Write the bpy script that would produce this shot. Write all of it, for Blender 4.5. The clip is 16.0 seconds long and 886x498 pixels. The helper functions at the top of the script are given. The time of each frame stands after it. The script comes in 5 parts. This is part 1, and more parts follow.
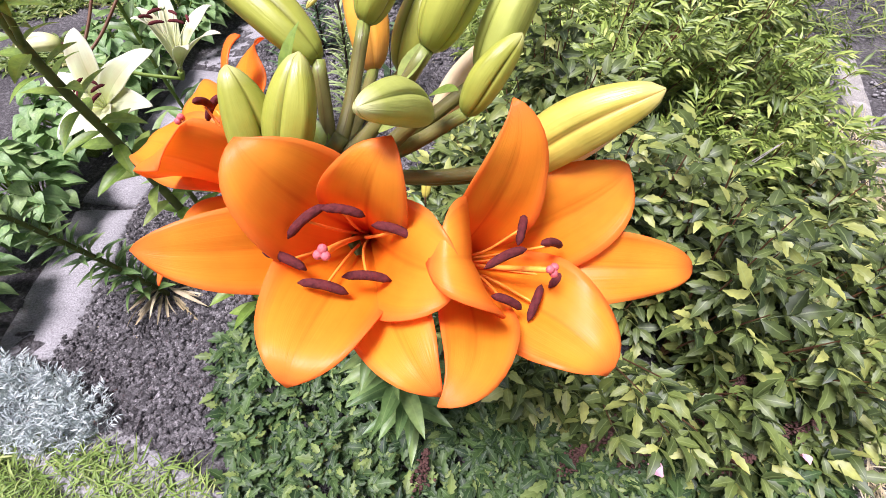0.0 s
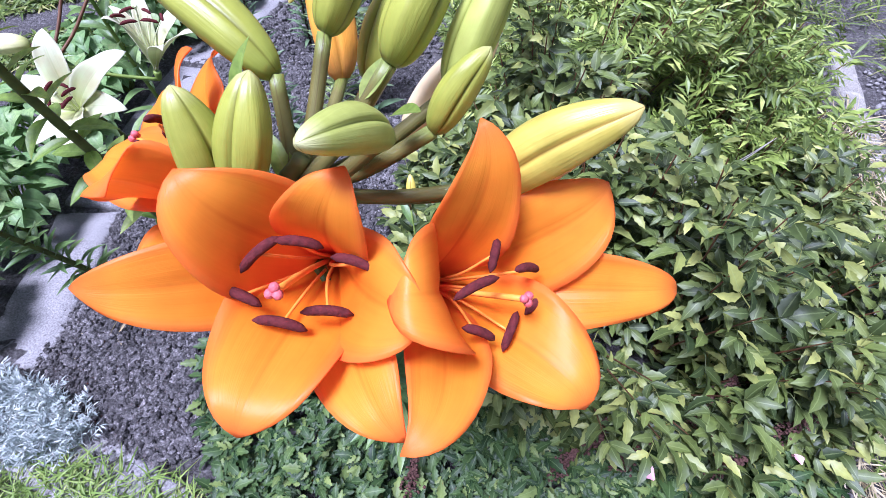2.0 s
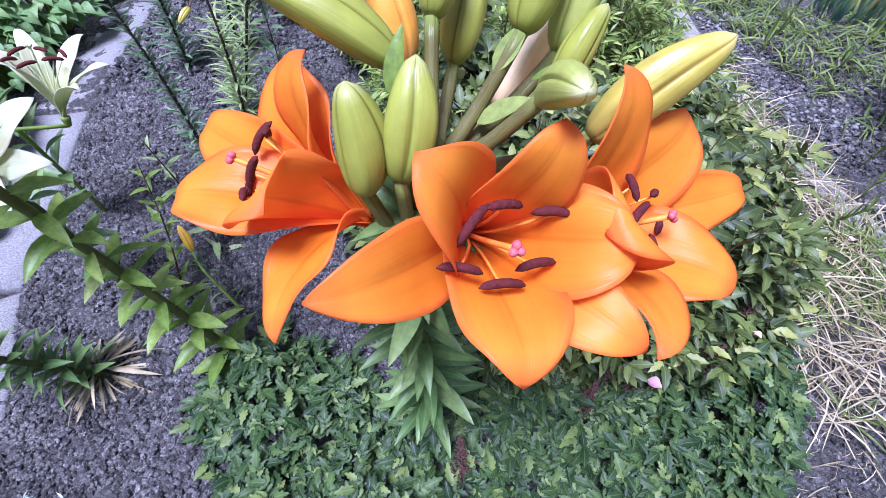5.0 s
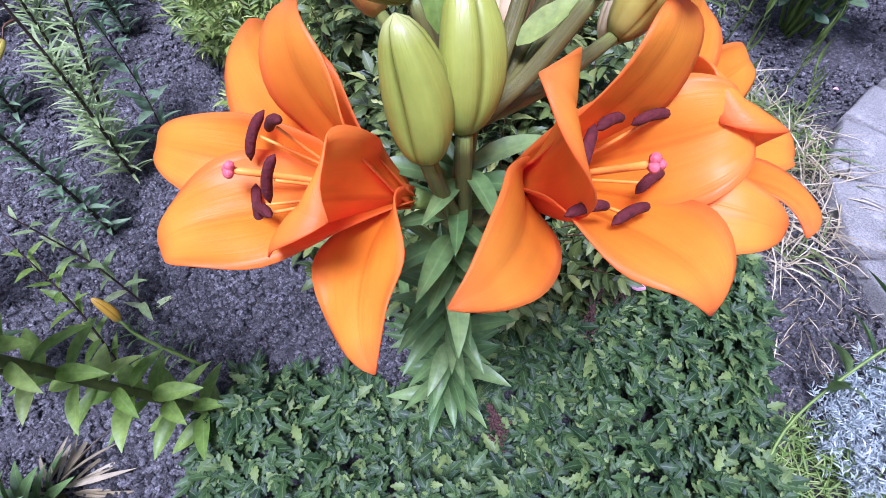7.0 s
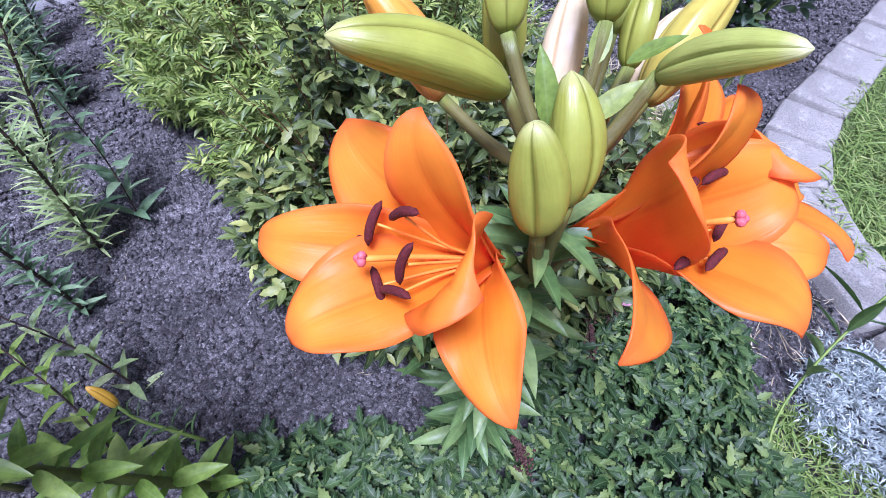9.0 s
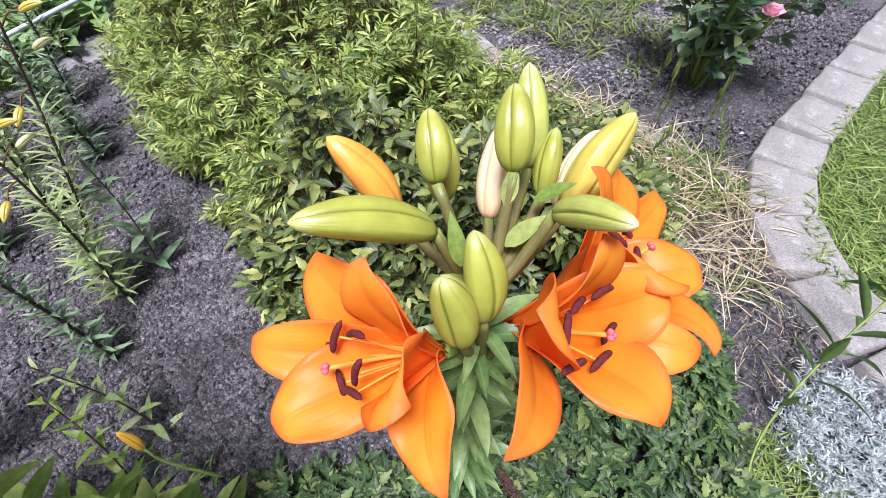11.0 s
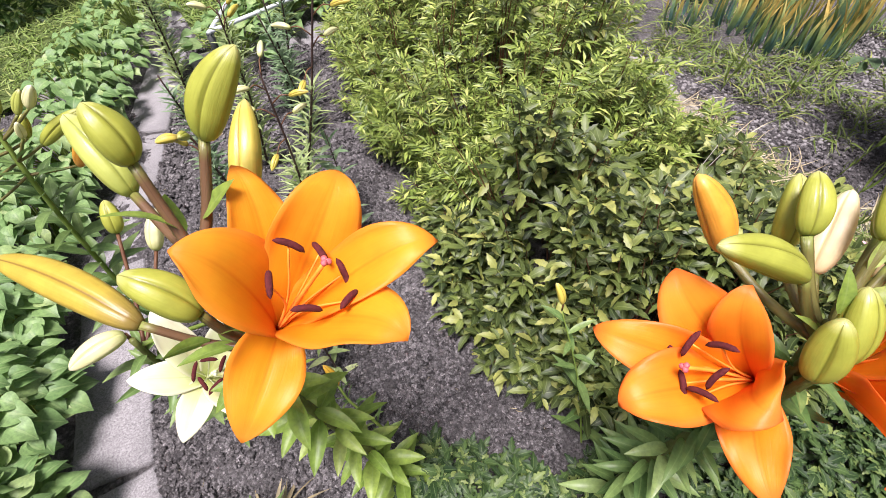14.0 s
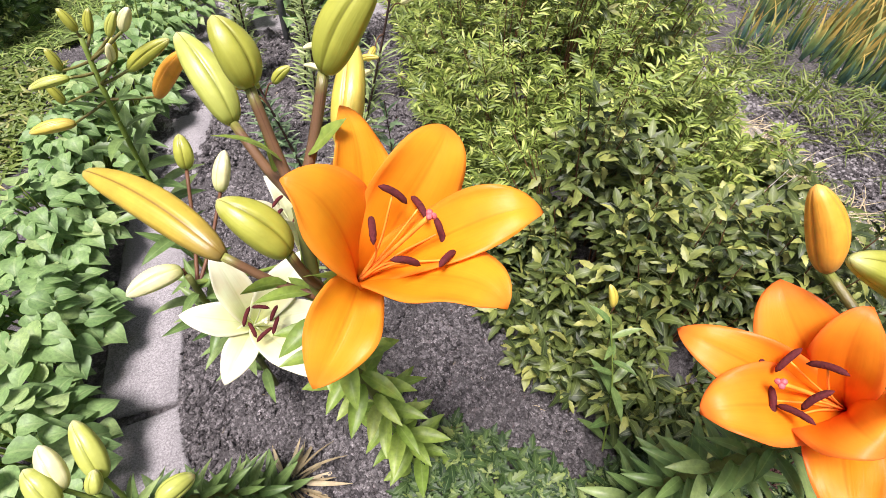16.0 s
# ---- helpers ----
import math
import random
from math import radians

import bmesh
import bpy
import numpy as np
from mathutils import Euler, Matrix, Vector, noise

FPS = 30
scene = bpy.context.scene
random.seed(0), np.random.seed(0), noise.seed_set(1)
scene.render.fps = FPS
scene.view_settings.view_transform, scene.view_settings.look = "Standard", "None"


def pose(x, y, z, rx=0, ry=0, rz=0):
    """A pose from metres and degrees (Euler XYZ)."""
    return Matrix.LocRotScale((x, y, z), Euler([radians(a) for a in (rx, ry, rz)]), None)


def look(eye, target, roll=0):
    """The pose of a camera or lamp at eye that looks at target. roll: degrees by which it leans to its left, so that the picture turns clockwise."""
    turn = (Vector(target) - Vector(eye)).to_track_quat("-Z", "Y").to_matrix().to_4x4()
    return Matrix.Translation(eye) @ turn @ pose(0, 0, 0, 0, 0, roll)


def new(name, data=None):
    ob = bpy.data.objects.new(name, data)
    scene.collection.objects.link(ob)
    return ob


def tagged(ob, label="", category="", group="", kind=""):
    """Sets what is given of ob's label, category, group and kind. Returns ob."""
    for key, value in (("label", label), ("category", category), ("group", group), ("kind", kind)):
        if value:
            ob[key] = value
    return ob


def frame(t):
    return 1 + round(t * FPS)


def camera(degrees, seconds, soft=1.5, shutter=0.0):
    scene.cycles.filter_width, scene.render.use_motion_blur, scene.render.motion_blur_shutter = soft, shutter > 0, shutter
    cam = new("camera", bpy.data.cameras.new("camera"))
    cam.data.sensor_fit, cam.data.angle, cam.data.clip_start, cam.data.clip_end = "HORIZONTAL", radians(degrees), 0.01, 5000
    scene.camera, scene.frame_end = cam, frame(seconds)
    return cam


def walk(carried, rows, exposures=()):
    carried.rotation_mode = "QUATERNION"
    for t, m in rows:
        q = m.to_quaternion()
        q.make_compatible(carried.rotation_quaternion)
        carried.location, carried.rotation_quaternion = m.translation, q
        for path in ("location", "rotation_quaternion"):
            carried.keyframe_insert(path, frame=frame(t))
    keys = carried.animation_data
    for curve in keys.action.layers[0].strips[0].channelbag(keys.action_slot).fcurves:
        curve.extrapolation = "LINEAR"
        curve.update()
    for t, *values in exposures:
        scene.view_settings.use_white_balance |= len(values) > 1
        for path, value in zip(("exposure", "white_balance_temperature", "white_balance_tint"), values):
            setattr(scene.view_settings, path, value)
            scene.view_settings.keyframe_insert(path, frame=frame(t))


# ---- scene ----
cam = camera(88.0, 16.0, soft=0.45)
PATH = [
    (0, (0.0604, -0.1607, 0.7277), (0.0421, 0.1949, 0.2448), -0.50),
    (0.5, (0.0653, -0.1533, 0.7253), (0.0516, 0.2024, 0.2423), -0.39),
    (1, (0.0702, -0.1467, 0.7235), (0.0579, 0.2036, 0.2365), -0.77),
    (1.5, (0.0738, -0.1408, 0.7242), (0.0629, 0.2075, 0.2358), -0.62),
    (2, (0.0722, -0.1393, 0.7268), (0.0590, 0.2069, 0.2369), -0.67),
    (2.5, (0.0528, -0.1424, 0.7263), (0.0410, 0.2033, 0.2361), 0.37),
    (3, (0.0353, -0.1472, 0.7271), (0.0277, 0.2004, 0.2381), 1.78),
    (3.5, (0.0180, -0.1501, 0.7272), (0.0162, 0.1958, 0.2370), 2.69),
    (3.7, (0.0157, -0.1507, 0.7295), (0.0181, 0.1947, 0.2389), 2.86),
    (5.8, (-0.0836, -0.1313, 0.7174), (0.0864, 0.1645, 0.2238), 1.65),
    (6, (-0.0638, -0.1220, 0.7068), (0.0919, 0.1731, 0.2082), -1.63),
    (6.5, (-0.0687, -0.1082, 0.6973), (0.0801, 0.1760, 0.1903), -3.18),
    (7, (-0.1115, -0.0962, 0.6930), (0.0931, 0.1553, 0.1882), 1.01),
    (7.5, (-0.1570, -0.0815, 0.6954), (0.0977, 0.1548, 0.2062), 2.94),
    (8, (-0.1768, -0.0658, 0.7045), (0.0981, 0.1639, 0.2232), 3.12),
    (8.5, (-0.1727, -0.0579, 0.7088), (0.1014, 0.1755, 0.2288), 3.04),
    (9, (-0.1615, -0.0489, 0.7179), (0.1112, 0.1839, 0.2368), 2.96),
    (9.5, (-0.1517, -0.0541, 0.7403), (0.1189, 0.1875, 0.2624), 1.44),
    (10, (-0.1352, -0.0672, 0.7633), (0.1348, 0.1820, 0.2890), -0.52),
    (10.2, (-0.1297, -0.0725, 0.7718), (0.1383, 0.1797, 0.2980), -1.45),
    (12.3, (-0.1453, -0.0725, 0.8162), (0.1186, 0.2015, 0.3523), -0.27),
    (12.5, (-0.1614, -0.0701, 0.8195), (0.1000, 0.2101, 0.3578), -0.33),
    (13, (-0.2378, -0.0482, 0.8450), (0.0147, 0.2479, 0.3883), 0.94),
    (13.5, (-0.2702, -0.0059, 0.8328), (-0.0472, 0.3080, 0.3726), 1.35),
    (14, (-0.3033, 0.0122, 0.8395), (-0.1090, 0.3459, 0.3802), -0.09),
    (14.5, (-0.3176, 0.0198, 0.8317), (-0.1409, 0.3628, 0.3722), 1.12),
    (15, (-0.3344, 0.0196, 0.8255), (-0.1593, 0.3603, 0.3638), 3.08),
    (15.5, (-0.3425, 0.0208, 0.8242), (-0.1753, 0.3638, 0.3612), 3.66),
    (16, (-0.3499, 0.0301, 0.8187), (-0.1795, 0.3667, 0.3521), 5.57),
]
walk(cam, [(t, look(e, g, r)) for t, e, g, r in PATH],
     exposures=[(0, 0.87, 5850, 29), (0.7, 0.86, 5550, 30), (1.5, 0.85, 5150, 32), (3.5, 0.77, 4850, 34), (6, 0.62, 4800, 36), (7, 0.6, 4800, 37), (9.5, 0.63, 4900, 35), (10.2, 0.65, 5200, 31), (12.5, 0.7, 5950, 26), (16, 0.78, 6300, 26)])

# ---- light: a bright, thinly overcast sky ----
world = bpy.data.worlds.new("world")
scene.world = world
world.use_nodes = True
wn = world.node_tree
wn.nodes.clear()
sky = wn.nodes.new("ShaderNodeTexSky")
sky.sky_type, sky.sun_disc = "NISHITA", False
sky.sun_elevation, sky.sun_rotation = radians(73), radians(-118)
sky.air_density, sky.dust_density, sky.ozone_density = 1.0, 4.0, 1.0
hsv = wn.nodes.new("ShaderNodeHueSaturation")
hsv.inputs["Saturation"].default_value = 0.35
bg = wn.nodes.new("ShaderNodeBackground")
bg.inputs["Strength"].default_value = 0.058
wo = wn.nodes.new("ShaderNodeOutputWorld")
wn.links.new(sky.outputs[0], hsv.inputs["Color"])
wn.links.new(hsv.outputs[0], bg.inputs["Color"])
wn.links.new(bg.outputs[0], wo.inputs["Surface"])
sun = new("sun", bpy.data.lights.new("sun", "SUN"))
sun.data.energy, sun.data.angle, sun.data.color = 4.8, radians(20), (1.0, 0.96, 0.9)
sun.matrix_world = look((-0.95, -0.5, 3.6), (0, 0, 0))


# ---- materials ----
def mat(name):
    m = bpy.data.materials.new(name)
    m.use_nodes = True
    m.node_tree.nodes.clear()
    return m, m.node_tree.nodes, m.node_tree.links


def ramp(nodes, stops):
    r = nodes.new("ShaderNodeValToRGB")
    el = r.color_ramp.elements
    while len(el) < len(stops):
        el.new(0.5)
    for e, (p, c) in zip(el, stops):
        e.position, e.color = p, (*c, 1)
    return r


def tex(nodes, links, scale, detail=4, rough=0.6, kind="Object", vec=None):
    n = nodes.new("ShaderNodeTexNoise")
    n.inputs["Scale"].default_value, n.inputs["Detail"].default_value, n.inputs["Roughness"].default_value = scale, detail, rough
    if vec is None:
        c = nodes.new("ShaderNodeTexCoord")
        vec = c.outputs[kind]
    links.new(vec, n.inputs["Vector"])
    return n


def mix(nodes, links, a, b, fac, mode="MIX"):
    m = nodes.new("ShaderNodeMix")
    m.data_type, m.blend_type = "RGBA", mode
    for sock, v in ((m.inputs[0], fac), (m.inputs[6], a), (m.inputs[7], b)):
        if isinstance(v, (int, float)):
            sock.default_value = v
        elif isinstance(v, tuple):
            sock.default_value = (*v, 1)
        else:
            links.new(v, sock)
    return m.outputs[2]


def math_node(nodes, links, op, a, b=0.0):
    m = nodes.new("ShaderNodeMath")
    m.operation = op
    for sock, v in ((m.inputs[0], a), (m.inputs[1], b)):
        if isinstance(v, (int, float)):
            sock.default_value = v
        else:
            links.new(v, sock)
    return m.outputs[0]


def finish(nodes, links, col, rough=0.5, transl=0.0, bump=None, bump_d=0.002, spec=0.4, tcol=None):
    p = nodes.new("ShaderNodeBsdfPrincipled")
    links.new(col, p.inputs["Base Color"])
    if isinstance(rough, float):
        p.inputs["Roughness"].default_value = rough
    else:
        links.new(rough, p.inputs["Roughness"])
    p.inputs["Specular IOR Level"].default_value = spec
    if bump is not None:
        b = nodes.new("ShaderNodeBump")
        b.inputs["Distance"].default_value, b.inputs["Strength"].default_value = bump_d, 1.0
        links.new(bump, b.inputs["Height"])
        links.new(b.outputs[0], p.inputs["Normal"])
    out = nodes.new("ShaderNodeOutputMaterial")
    sh = p.outputs[0]
    if transl:
        t = nodes.new("ShaderNodeBsdfTranslucent")
        links.new(tcol or col, t.inputs["Color"])
        ms = nodes.new("ShaderNodeMixShader")
        ms.inputs[0].default_value = transl
        links.new(sh, ms.inputs[1])
        links.new(t.outputs[0], ms.inputs[2])
        sh = ms.outputs[0]
    links.new(sh, out.inputs["Surface"])


def leaf_material(name, a, b, c, rough=0.5, transl=0.3, island=True, vein=(0.5, 0.6, 0.3), veins=0.25, spec=0.4, grain=60):
    """Leaf green between a and b, leaf by leaf, c where it yellows; a paler midrib along the blade."""
    m, n, l = mat(name)
    if island:
        g = n.new("ShaderNodeNewGeometry")
        rnd = g.outputs["Random Per Island"]
    else:
        g = n.new("ShaderNodeObjectInfo")
        rnd = g.outputs["Random"]
    r = ramp(n, [(0.0, a), (0.78, b), (1.0, c)])
    l.new(rnd, r.inputs[0])
    nz = tex(n, l, grain, 3)
    nr = ramp(n, [(0.3, (0.66, 0.68, 0.7)), (0.7, (1.2, 1.18, 1.12))])
    l.new(nz.outputs[0], nr.inputs[0])
    col = mix(n, l, r.outputs[0], nr.outputs[0], 1.0, "MULTIPLY")
    uv = n.new("ShaderNodeUVMap")
    sx = n.new("ShaderNodeSeparateXYZ")
    l.new(uv.outputs[0], sx.inputs[0])
    d = math_node(n, l, "ABSOLUTE", math_node(n, l, "SUBTRACT", sx.outputs[0], 0.5))
    rib = math_node(n, l, "LESS_THAN", d, 0.045)
    col = mix(n, l, col, vein, math_node(n, l, "MULTIPLY", rib, veins))
    finish(n, l, col, rough, transl, nz.outputs[0], 0.0006, spec)
    return m


def petal_material(name, throat, mid, tip, edge, rib, transl=0.34):
    m, n, l = mat(name)
    uv = n.new("ShaderNodeUVMap")
    sx = n.new("ShaderNodeSeparateXYZ")
    l.new(uv.outputs[0], sx.inputs[0])
    r = ramp(n, [(0.05, throat), (0.4, mid), (0.8, tip), (1.0, edge)])
    l.new(sx.outputs[1], r.inputs[0])
    d = math_node(n, l, "ABSOLUTE", math_node(n, l, "SUBTRACT", sx.outputs[0], 0.5))
    er = ramp(n, [(0.36, (0, 0, 0)), (0.5, (0.8, 0.8, 0.8))])
    l.new(d, er.inputs[0])
    col = mix(n, l, r.outputs[0], edge, er.outputs[0])
    # fine streaks along the petal
    mp = n.new("ShaderNodeMapping")
    mp.inputs["Scale"].default_value = (38, 2.2, 1)
    l.new(uv.outputs[0], mp.inputs[0])
    st = tex(n, l, 1.0, 3, 0.5, vec=mp.outputs[0])
    sr = ramp(n, [(0.3, (0.97, 0.94, 0.92)), (0.75, (1.02, 1.04, 1.05))])
    l.new(st.outputs[0], sr.inputs[0])
    col = mix(n, l, col, sr.outputs[0], 0.7, "MULTIPLY")
    rr = ramp(n, [(0.0, (1, 1, 1)), (0.035, (0, 0, 0))])
    l.new(d, rr.inputs[0])
    fade = ramp(n, [(0.1, (0.7, 0.7, 0.7)), (0.95, (0, 0, 0))])
    l.new(sx.outputs[1], fade.inputs[0])
    col = mix(n, l, col, rib, math_node(n, l, "MULTIPLY", rr.outputs[0], fade.outputs[0]))
    # a few dark freckles near the throat
    v = n.new("ShaderNodeTexVoronoi")
    v.inputs["Scale"].default_value = 1.0
    mv = n.new("ShaderNodeMapping")
    mv.inputs["Scale"].default_value = (9, 20, 1)
    l.new(uv.outputs[0], mv.inputs[0])
    l.new(mv.outputs[0], v.inputs["Vector"])
    fr = math_node(n, l, "LESS_THAN", v.outputs["Distance"], 0.13)
    band = ramp(n, [(0.22, (0, 0, 0)), (0.3, (1, 1, 1)), (0.5, (1, 1, 1)), (0.58, (0, 0, 0))])
    l.new(sx.outputs[1], band.inputs[0])
    sel = n.new("ShaderNodeSeparateColor")
    l.new(v.outputs["Color"], sel.inputs[0])
    few = math_node(n, l, "GREATER_THAN", sel.outputs[0], 0.86)
    spot = math_node(n, l, "MULTIPLY", math_node(n, l, "MULTIPLY", fr, few), band.outputs[0])
    col = mix(n, l, col, (0.12, 0.02, 0.01), math_node(n, l, "MULTIPLY", spot, 0.8))
    soft = tex(n, l, 45, 3, 0.5)
    sm = ramp(n, [(0.3, (0.95, 0.88, 0.85)), (0.7, (1.02, 1.1, 1.15))])
    l.new(soft.outputs[0], sm.inputs[0])
    col = mix(n, l, col, sm.outputs[0], 0.8, "MULTIPLY")
    finish(n, l, col, 0.4, transl, math_node(n, l, "ADD", math_node(n, l, "MULTIPLY", st.outputs[0], 0.3), soft.outputs[0]), 0.0006, 0.35)
    return m


def bud_material(name, body, rib, tip, base):
    m, n, l = mat(name)
    uv = n.new("ShaderNodeUVMap")
    sx = n.new("ShaderNodeSeparateXYZ")
    l.new(uv.outputs[0], sx.inputs[0])
    r = ramp(n, [(0.0, base), (0.25, body), (0.85, body), (1.0, tip)])
    l.new(sx.outputs[1], r.inputs[0])
    w = math_node(n, l, "ABSOLUTE", math_node(n, l, "SINE", math_node(n, l, "MULTIPLY", sx.outputs[0], 3 * math.pi)))
    wr = ramp(n, [(0.0, (1, 1, 1)), (0.05, (0.8, 0.8, 0.8)), (0.16, (0.15, 0.15, 0.15)), (0.4, (0, 0, 0)), (0.97, (0, 0, 0)), (1.0, (0.25, 0.25, 0.25))])
    l.new(w, wr.inputs[0])
    col = mix(n, l, r.outputs[0], rib, wr.outputs[0])
    mp = n.new("ShaderNodeMapping")
    mp.inputs["Scale"].default_value = (40, 3, 1)
    l.new(uv.outputs[0], mp.inputs[0])
    st = tex(n, l, 1.0, 3, 0.6, vec=mp.outputs[0])
    sr = ramp(n, [(0.3, (0.95, 0.95, 0.92)), (0.7, (1.03, 1.03, 1.04))])
    l.new(st.outputs[0], sr.inputs[0])
    col = mix(n, l, col, sr.outputs[0], 0.8, "MULTIPLY")
    mo = tex(n, l, 70, 3, 0.6)
    mr = ramp(n, [(0.3, (0.86, 0.84, 0.8)), (0.7, (1.1, 1.08, 1.1))])
    l.new(mo.outputs[0], mr.inputs[0])
    col = mix(n, l, col, mr.outputs[0], 0.9, "MULTIPLY")
    finish(n, l, col, 0.36, 0.2, st.outputs[0], 0.0003, 0.5)
    return m


def plain(name, a, b, scale=40, rough=0.6, bump_d=0.001, transl=0.0, spec=0.3):
    m, n, l = mat(name)
    nz = tex(n, l, scale, 5)
    r = ramp(n, [(0.3, a), (0.7, b)])
    l.new(nz.outputs[0], r.inputs[0])
    finish(n, l, r.outputs[0], rough, transl, nz.outputs[0], bump_d, spec)
    return m


def earth_material(name, dark, mid, light, fine=260.0, grain=95, relief=0.012, piece=0.0):
    m, n, l = mat(name)
    c = n.new("ShaderNodeTexCoord")
    a = tex(n, l, 9, 6, 0.65)
    b = tex(n, l, fine, 5, 0.7)
    v = n.new("ShaderNodeTexVoronoi")
    v.inputs["Scale"].default_value = grain
    l.new(c.outputs["Object"], v.inputs["Vector"])
    ra = ramp(n, [(0.3, dark), (0.55, mid), (0.78, light)])
    l.new(a.outputs[0], ra.inputs[0])
    rb = ramp(n, [(0.3, (0.38, 0.38, 0.38)), (0.55, (1.0, 1.0, 1.0)), (0.75, (1.7, 1.68, 1.66))])
    l.new(b.outputs[0], rb.inputs[0])
    col = mix(n, l, ra.outputs[0], rb.outputs[0], 1.0, "MULTIPLY")
    vr = ramp(n, [(0.05, (1.65, 1.65, 1.65)), (0.55, (0.85, 0.84, 0.84))])
    l.new(v.outputs["Distance"], vr.inputs[0])
    col = mix(n, l, col, vr.outputs[0], 1.0, "MULTIPLY")
    h = math_node(n, l, "ADD", b.outputs[0], math_node(n, l, "MULTIPLY", v.outputs["Distance"], 0.6))
    if piece:
        g = n.new("ShaderNodeNewGeometry")
        pr = ramp(n, [(0.0, (1 - piece, 1 - piece, 1 - piece)), (1.0, (1 + piece, 1 + piece, 1 + piece))])
        l.new(g.outputs["Random Per Island"], pr.inputs[0])
        col = mix(n, l, col, pr.outputs[0], 1.0, "MULTIPLY")
    finish(n, l, col, 0.95, 0.0, h, relief, 0.15)
    return m


def concrete_material(name, a, b, blotch):
    m, n, l = mat(name)
    big = tex(n, l, 7, 6, 0.6)
    fine = tex(n, l, 320, 5, 0.8)
    r = ramp(n, [(0.3, a), (0.7, b)])
    l.new(big.outputs[0], r.inputs[0])
    f = ramp(n, [(0.34, (0.45, 0.45, 0.45)), (0.66, (1.45, 1.45, 1.45))])
    l.new(fine.outputs[0], f.inputs[0])
    col = mix(n, l, r.outputs[0], f.outputs[0], 1.0, "MULTIPLY")
    lich = tex(n, l, 22, 5, 0.7)
    lr = ramp(n, [(0.58, (0, 0, 0)), (0.7, (0.75, 0.75, 0.75))])
    l.new(lich.outputs[0], lr.inputs[0])
    col = mix(n, l, col, blotch, lr.outputs[0])
    finish(n, l, col, 0.9, 0.0, fine.outputs[0], 0.0014, 0.2)
    return m


M_ORANGE = petal_material("orange_petal", (0.93, 0.285, 0.005), (0.96, 0.355, 0.008), (0.97, 0.43, 0.032), (0.96, 0.27, 0.045), (0.74, 0.15, 0.004), 0.56)
M_AMBER = petal_material("amber_petal", (0.93, 0.37, 0.006), (0.96, 0.45, 0.012), (0.96, 0.5, 0.026), (0.96, 0.39, 0.04), (0.8, 0.2, 0.006), 0.56)
M_WHITE = petal_material("cream_petal", (0.5, 0.58, 0.14), (0.72, 0.74, 0.40), (0.78, 0.79, 0.56), (0.8, 0.8, 0.6), (0.52, 0.6, 0.22))
M_BUD = bud_material("green_bud", (0.39, 0.425, 0.06), (0.19, 0.2, 0.02), (0.55, 0.57, 0.2), (0.3, 0.36, 0.05))
M_BUDP = bud_material("pale_green_bud", (0.46, 0.52, 0.11), (0.22, 0.26, 0.035), (0.68, 0.68, 0.34), (0.36, 0.43, 0.08))
M_BUDY = bud_material("yellow_bud", (0.6, 0.52, 0.085), (0.36, 0.24, 0.03), (0.72, 0.62, 0.2), (0.42, 0.34, 0.07))
M_BUDA = bud_material("olive_amber_bud", (0.52, 0.4, 0.05), (0.24, 0.15, 0.02), (0.6, 0.5, 0.12), (0.27, 0.2, 0.05))
M_BUDO = bud_material("orange_bud", (0.87, 0.42, 0.045), (0.72, 0.36, 0.05), (0.88, 0.5, 0.12), (0.55, 0.28, 0.07))
M_BUDG = bud_material("golden_bud", (0.74, 0.45, 0.03), (0.42, 0.2, 0.02), (0.78, 0.5, 0.06), (0.5, 0.4, 0.06))
M_BUDC = bud_material("peach_bud", (0.92, 0.77, 0.46), (0.74, 0.52, 0.24), (0.92, 0.8, 0.52), (0.84, 0.64, 0.34))
M_BUDW = bud_material("cream_bud", (0.72, 0.72, 0.38), (0.5, 0.52, 0.2), (0.8, 0.8, 0.55), (0.45, 0.5, 0.16))
M_STEM = plain("lily_stem", (0.075, 0.08, 0.024), (0.14, 0.16, 0.04), 60, 0.5)
M_PEDR = bud_material("reddish_pedicel", (0.17, 0.095, 0.045), (0.13, 0.07, 0.035), (0.27, 0.31, 0.07), (0.13, 0.055, 0.032))
M_PED = bud_material("pedicel", (0.18, 0.17, 0.045), (0.14, 0.12, 0.035), (0.27, 0.34, 0.07), (0.12, 0.085, 0.03))
M_STEMG = plain("green_stem", (0.12, 0.19, 0.03), (0.22, 0.30, 0.06), 60, 0.5)
M_STEMD = plain("dark_purple_stem", (0.03, 0.018, 0.018), (0.075, 0.045, 0.035), 60, 0.5)
M_STEMR = plain("reddish_stem", (0.09, 0.035, 0.02), (0.17, 0.085, 0.035), 60, 0.5)
M_ANTHER = plain("brown_anther", (0.06, 0.008, 0.009), (0.12, 0.018, 0.018), 400, 0.85, 0.001)
M_FIL = plain("orange_filament", (0.85, 0.26, 0.02), (0.9, 0.34, 0.05), 60, 0.45)
M_FILW = plain("pale_filament", (0.6, 0.66, 0.35), (0.75, 0.78, 0.5), 60, 0.45)
M_STIG = plain("pink_stigma", (0.5, 0.08, 0.085), (0.66, 0.16, 0.17), 300, 0.5)
M_LLEAF = leaf_material("lily_leaf", (0.095, 0.18, 0.05), (0.175, 0.28, 0.08), (0.26, 0.36, 0.12), 0.42, 0.28, False, (0.3, 0.42, 0.14), 0.25, 0.45, 5)
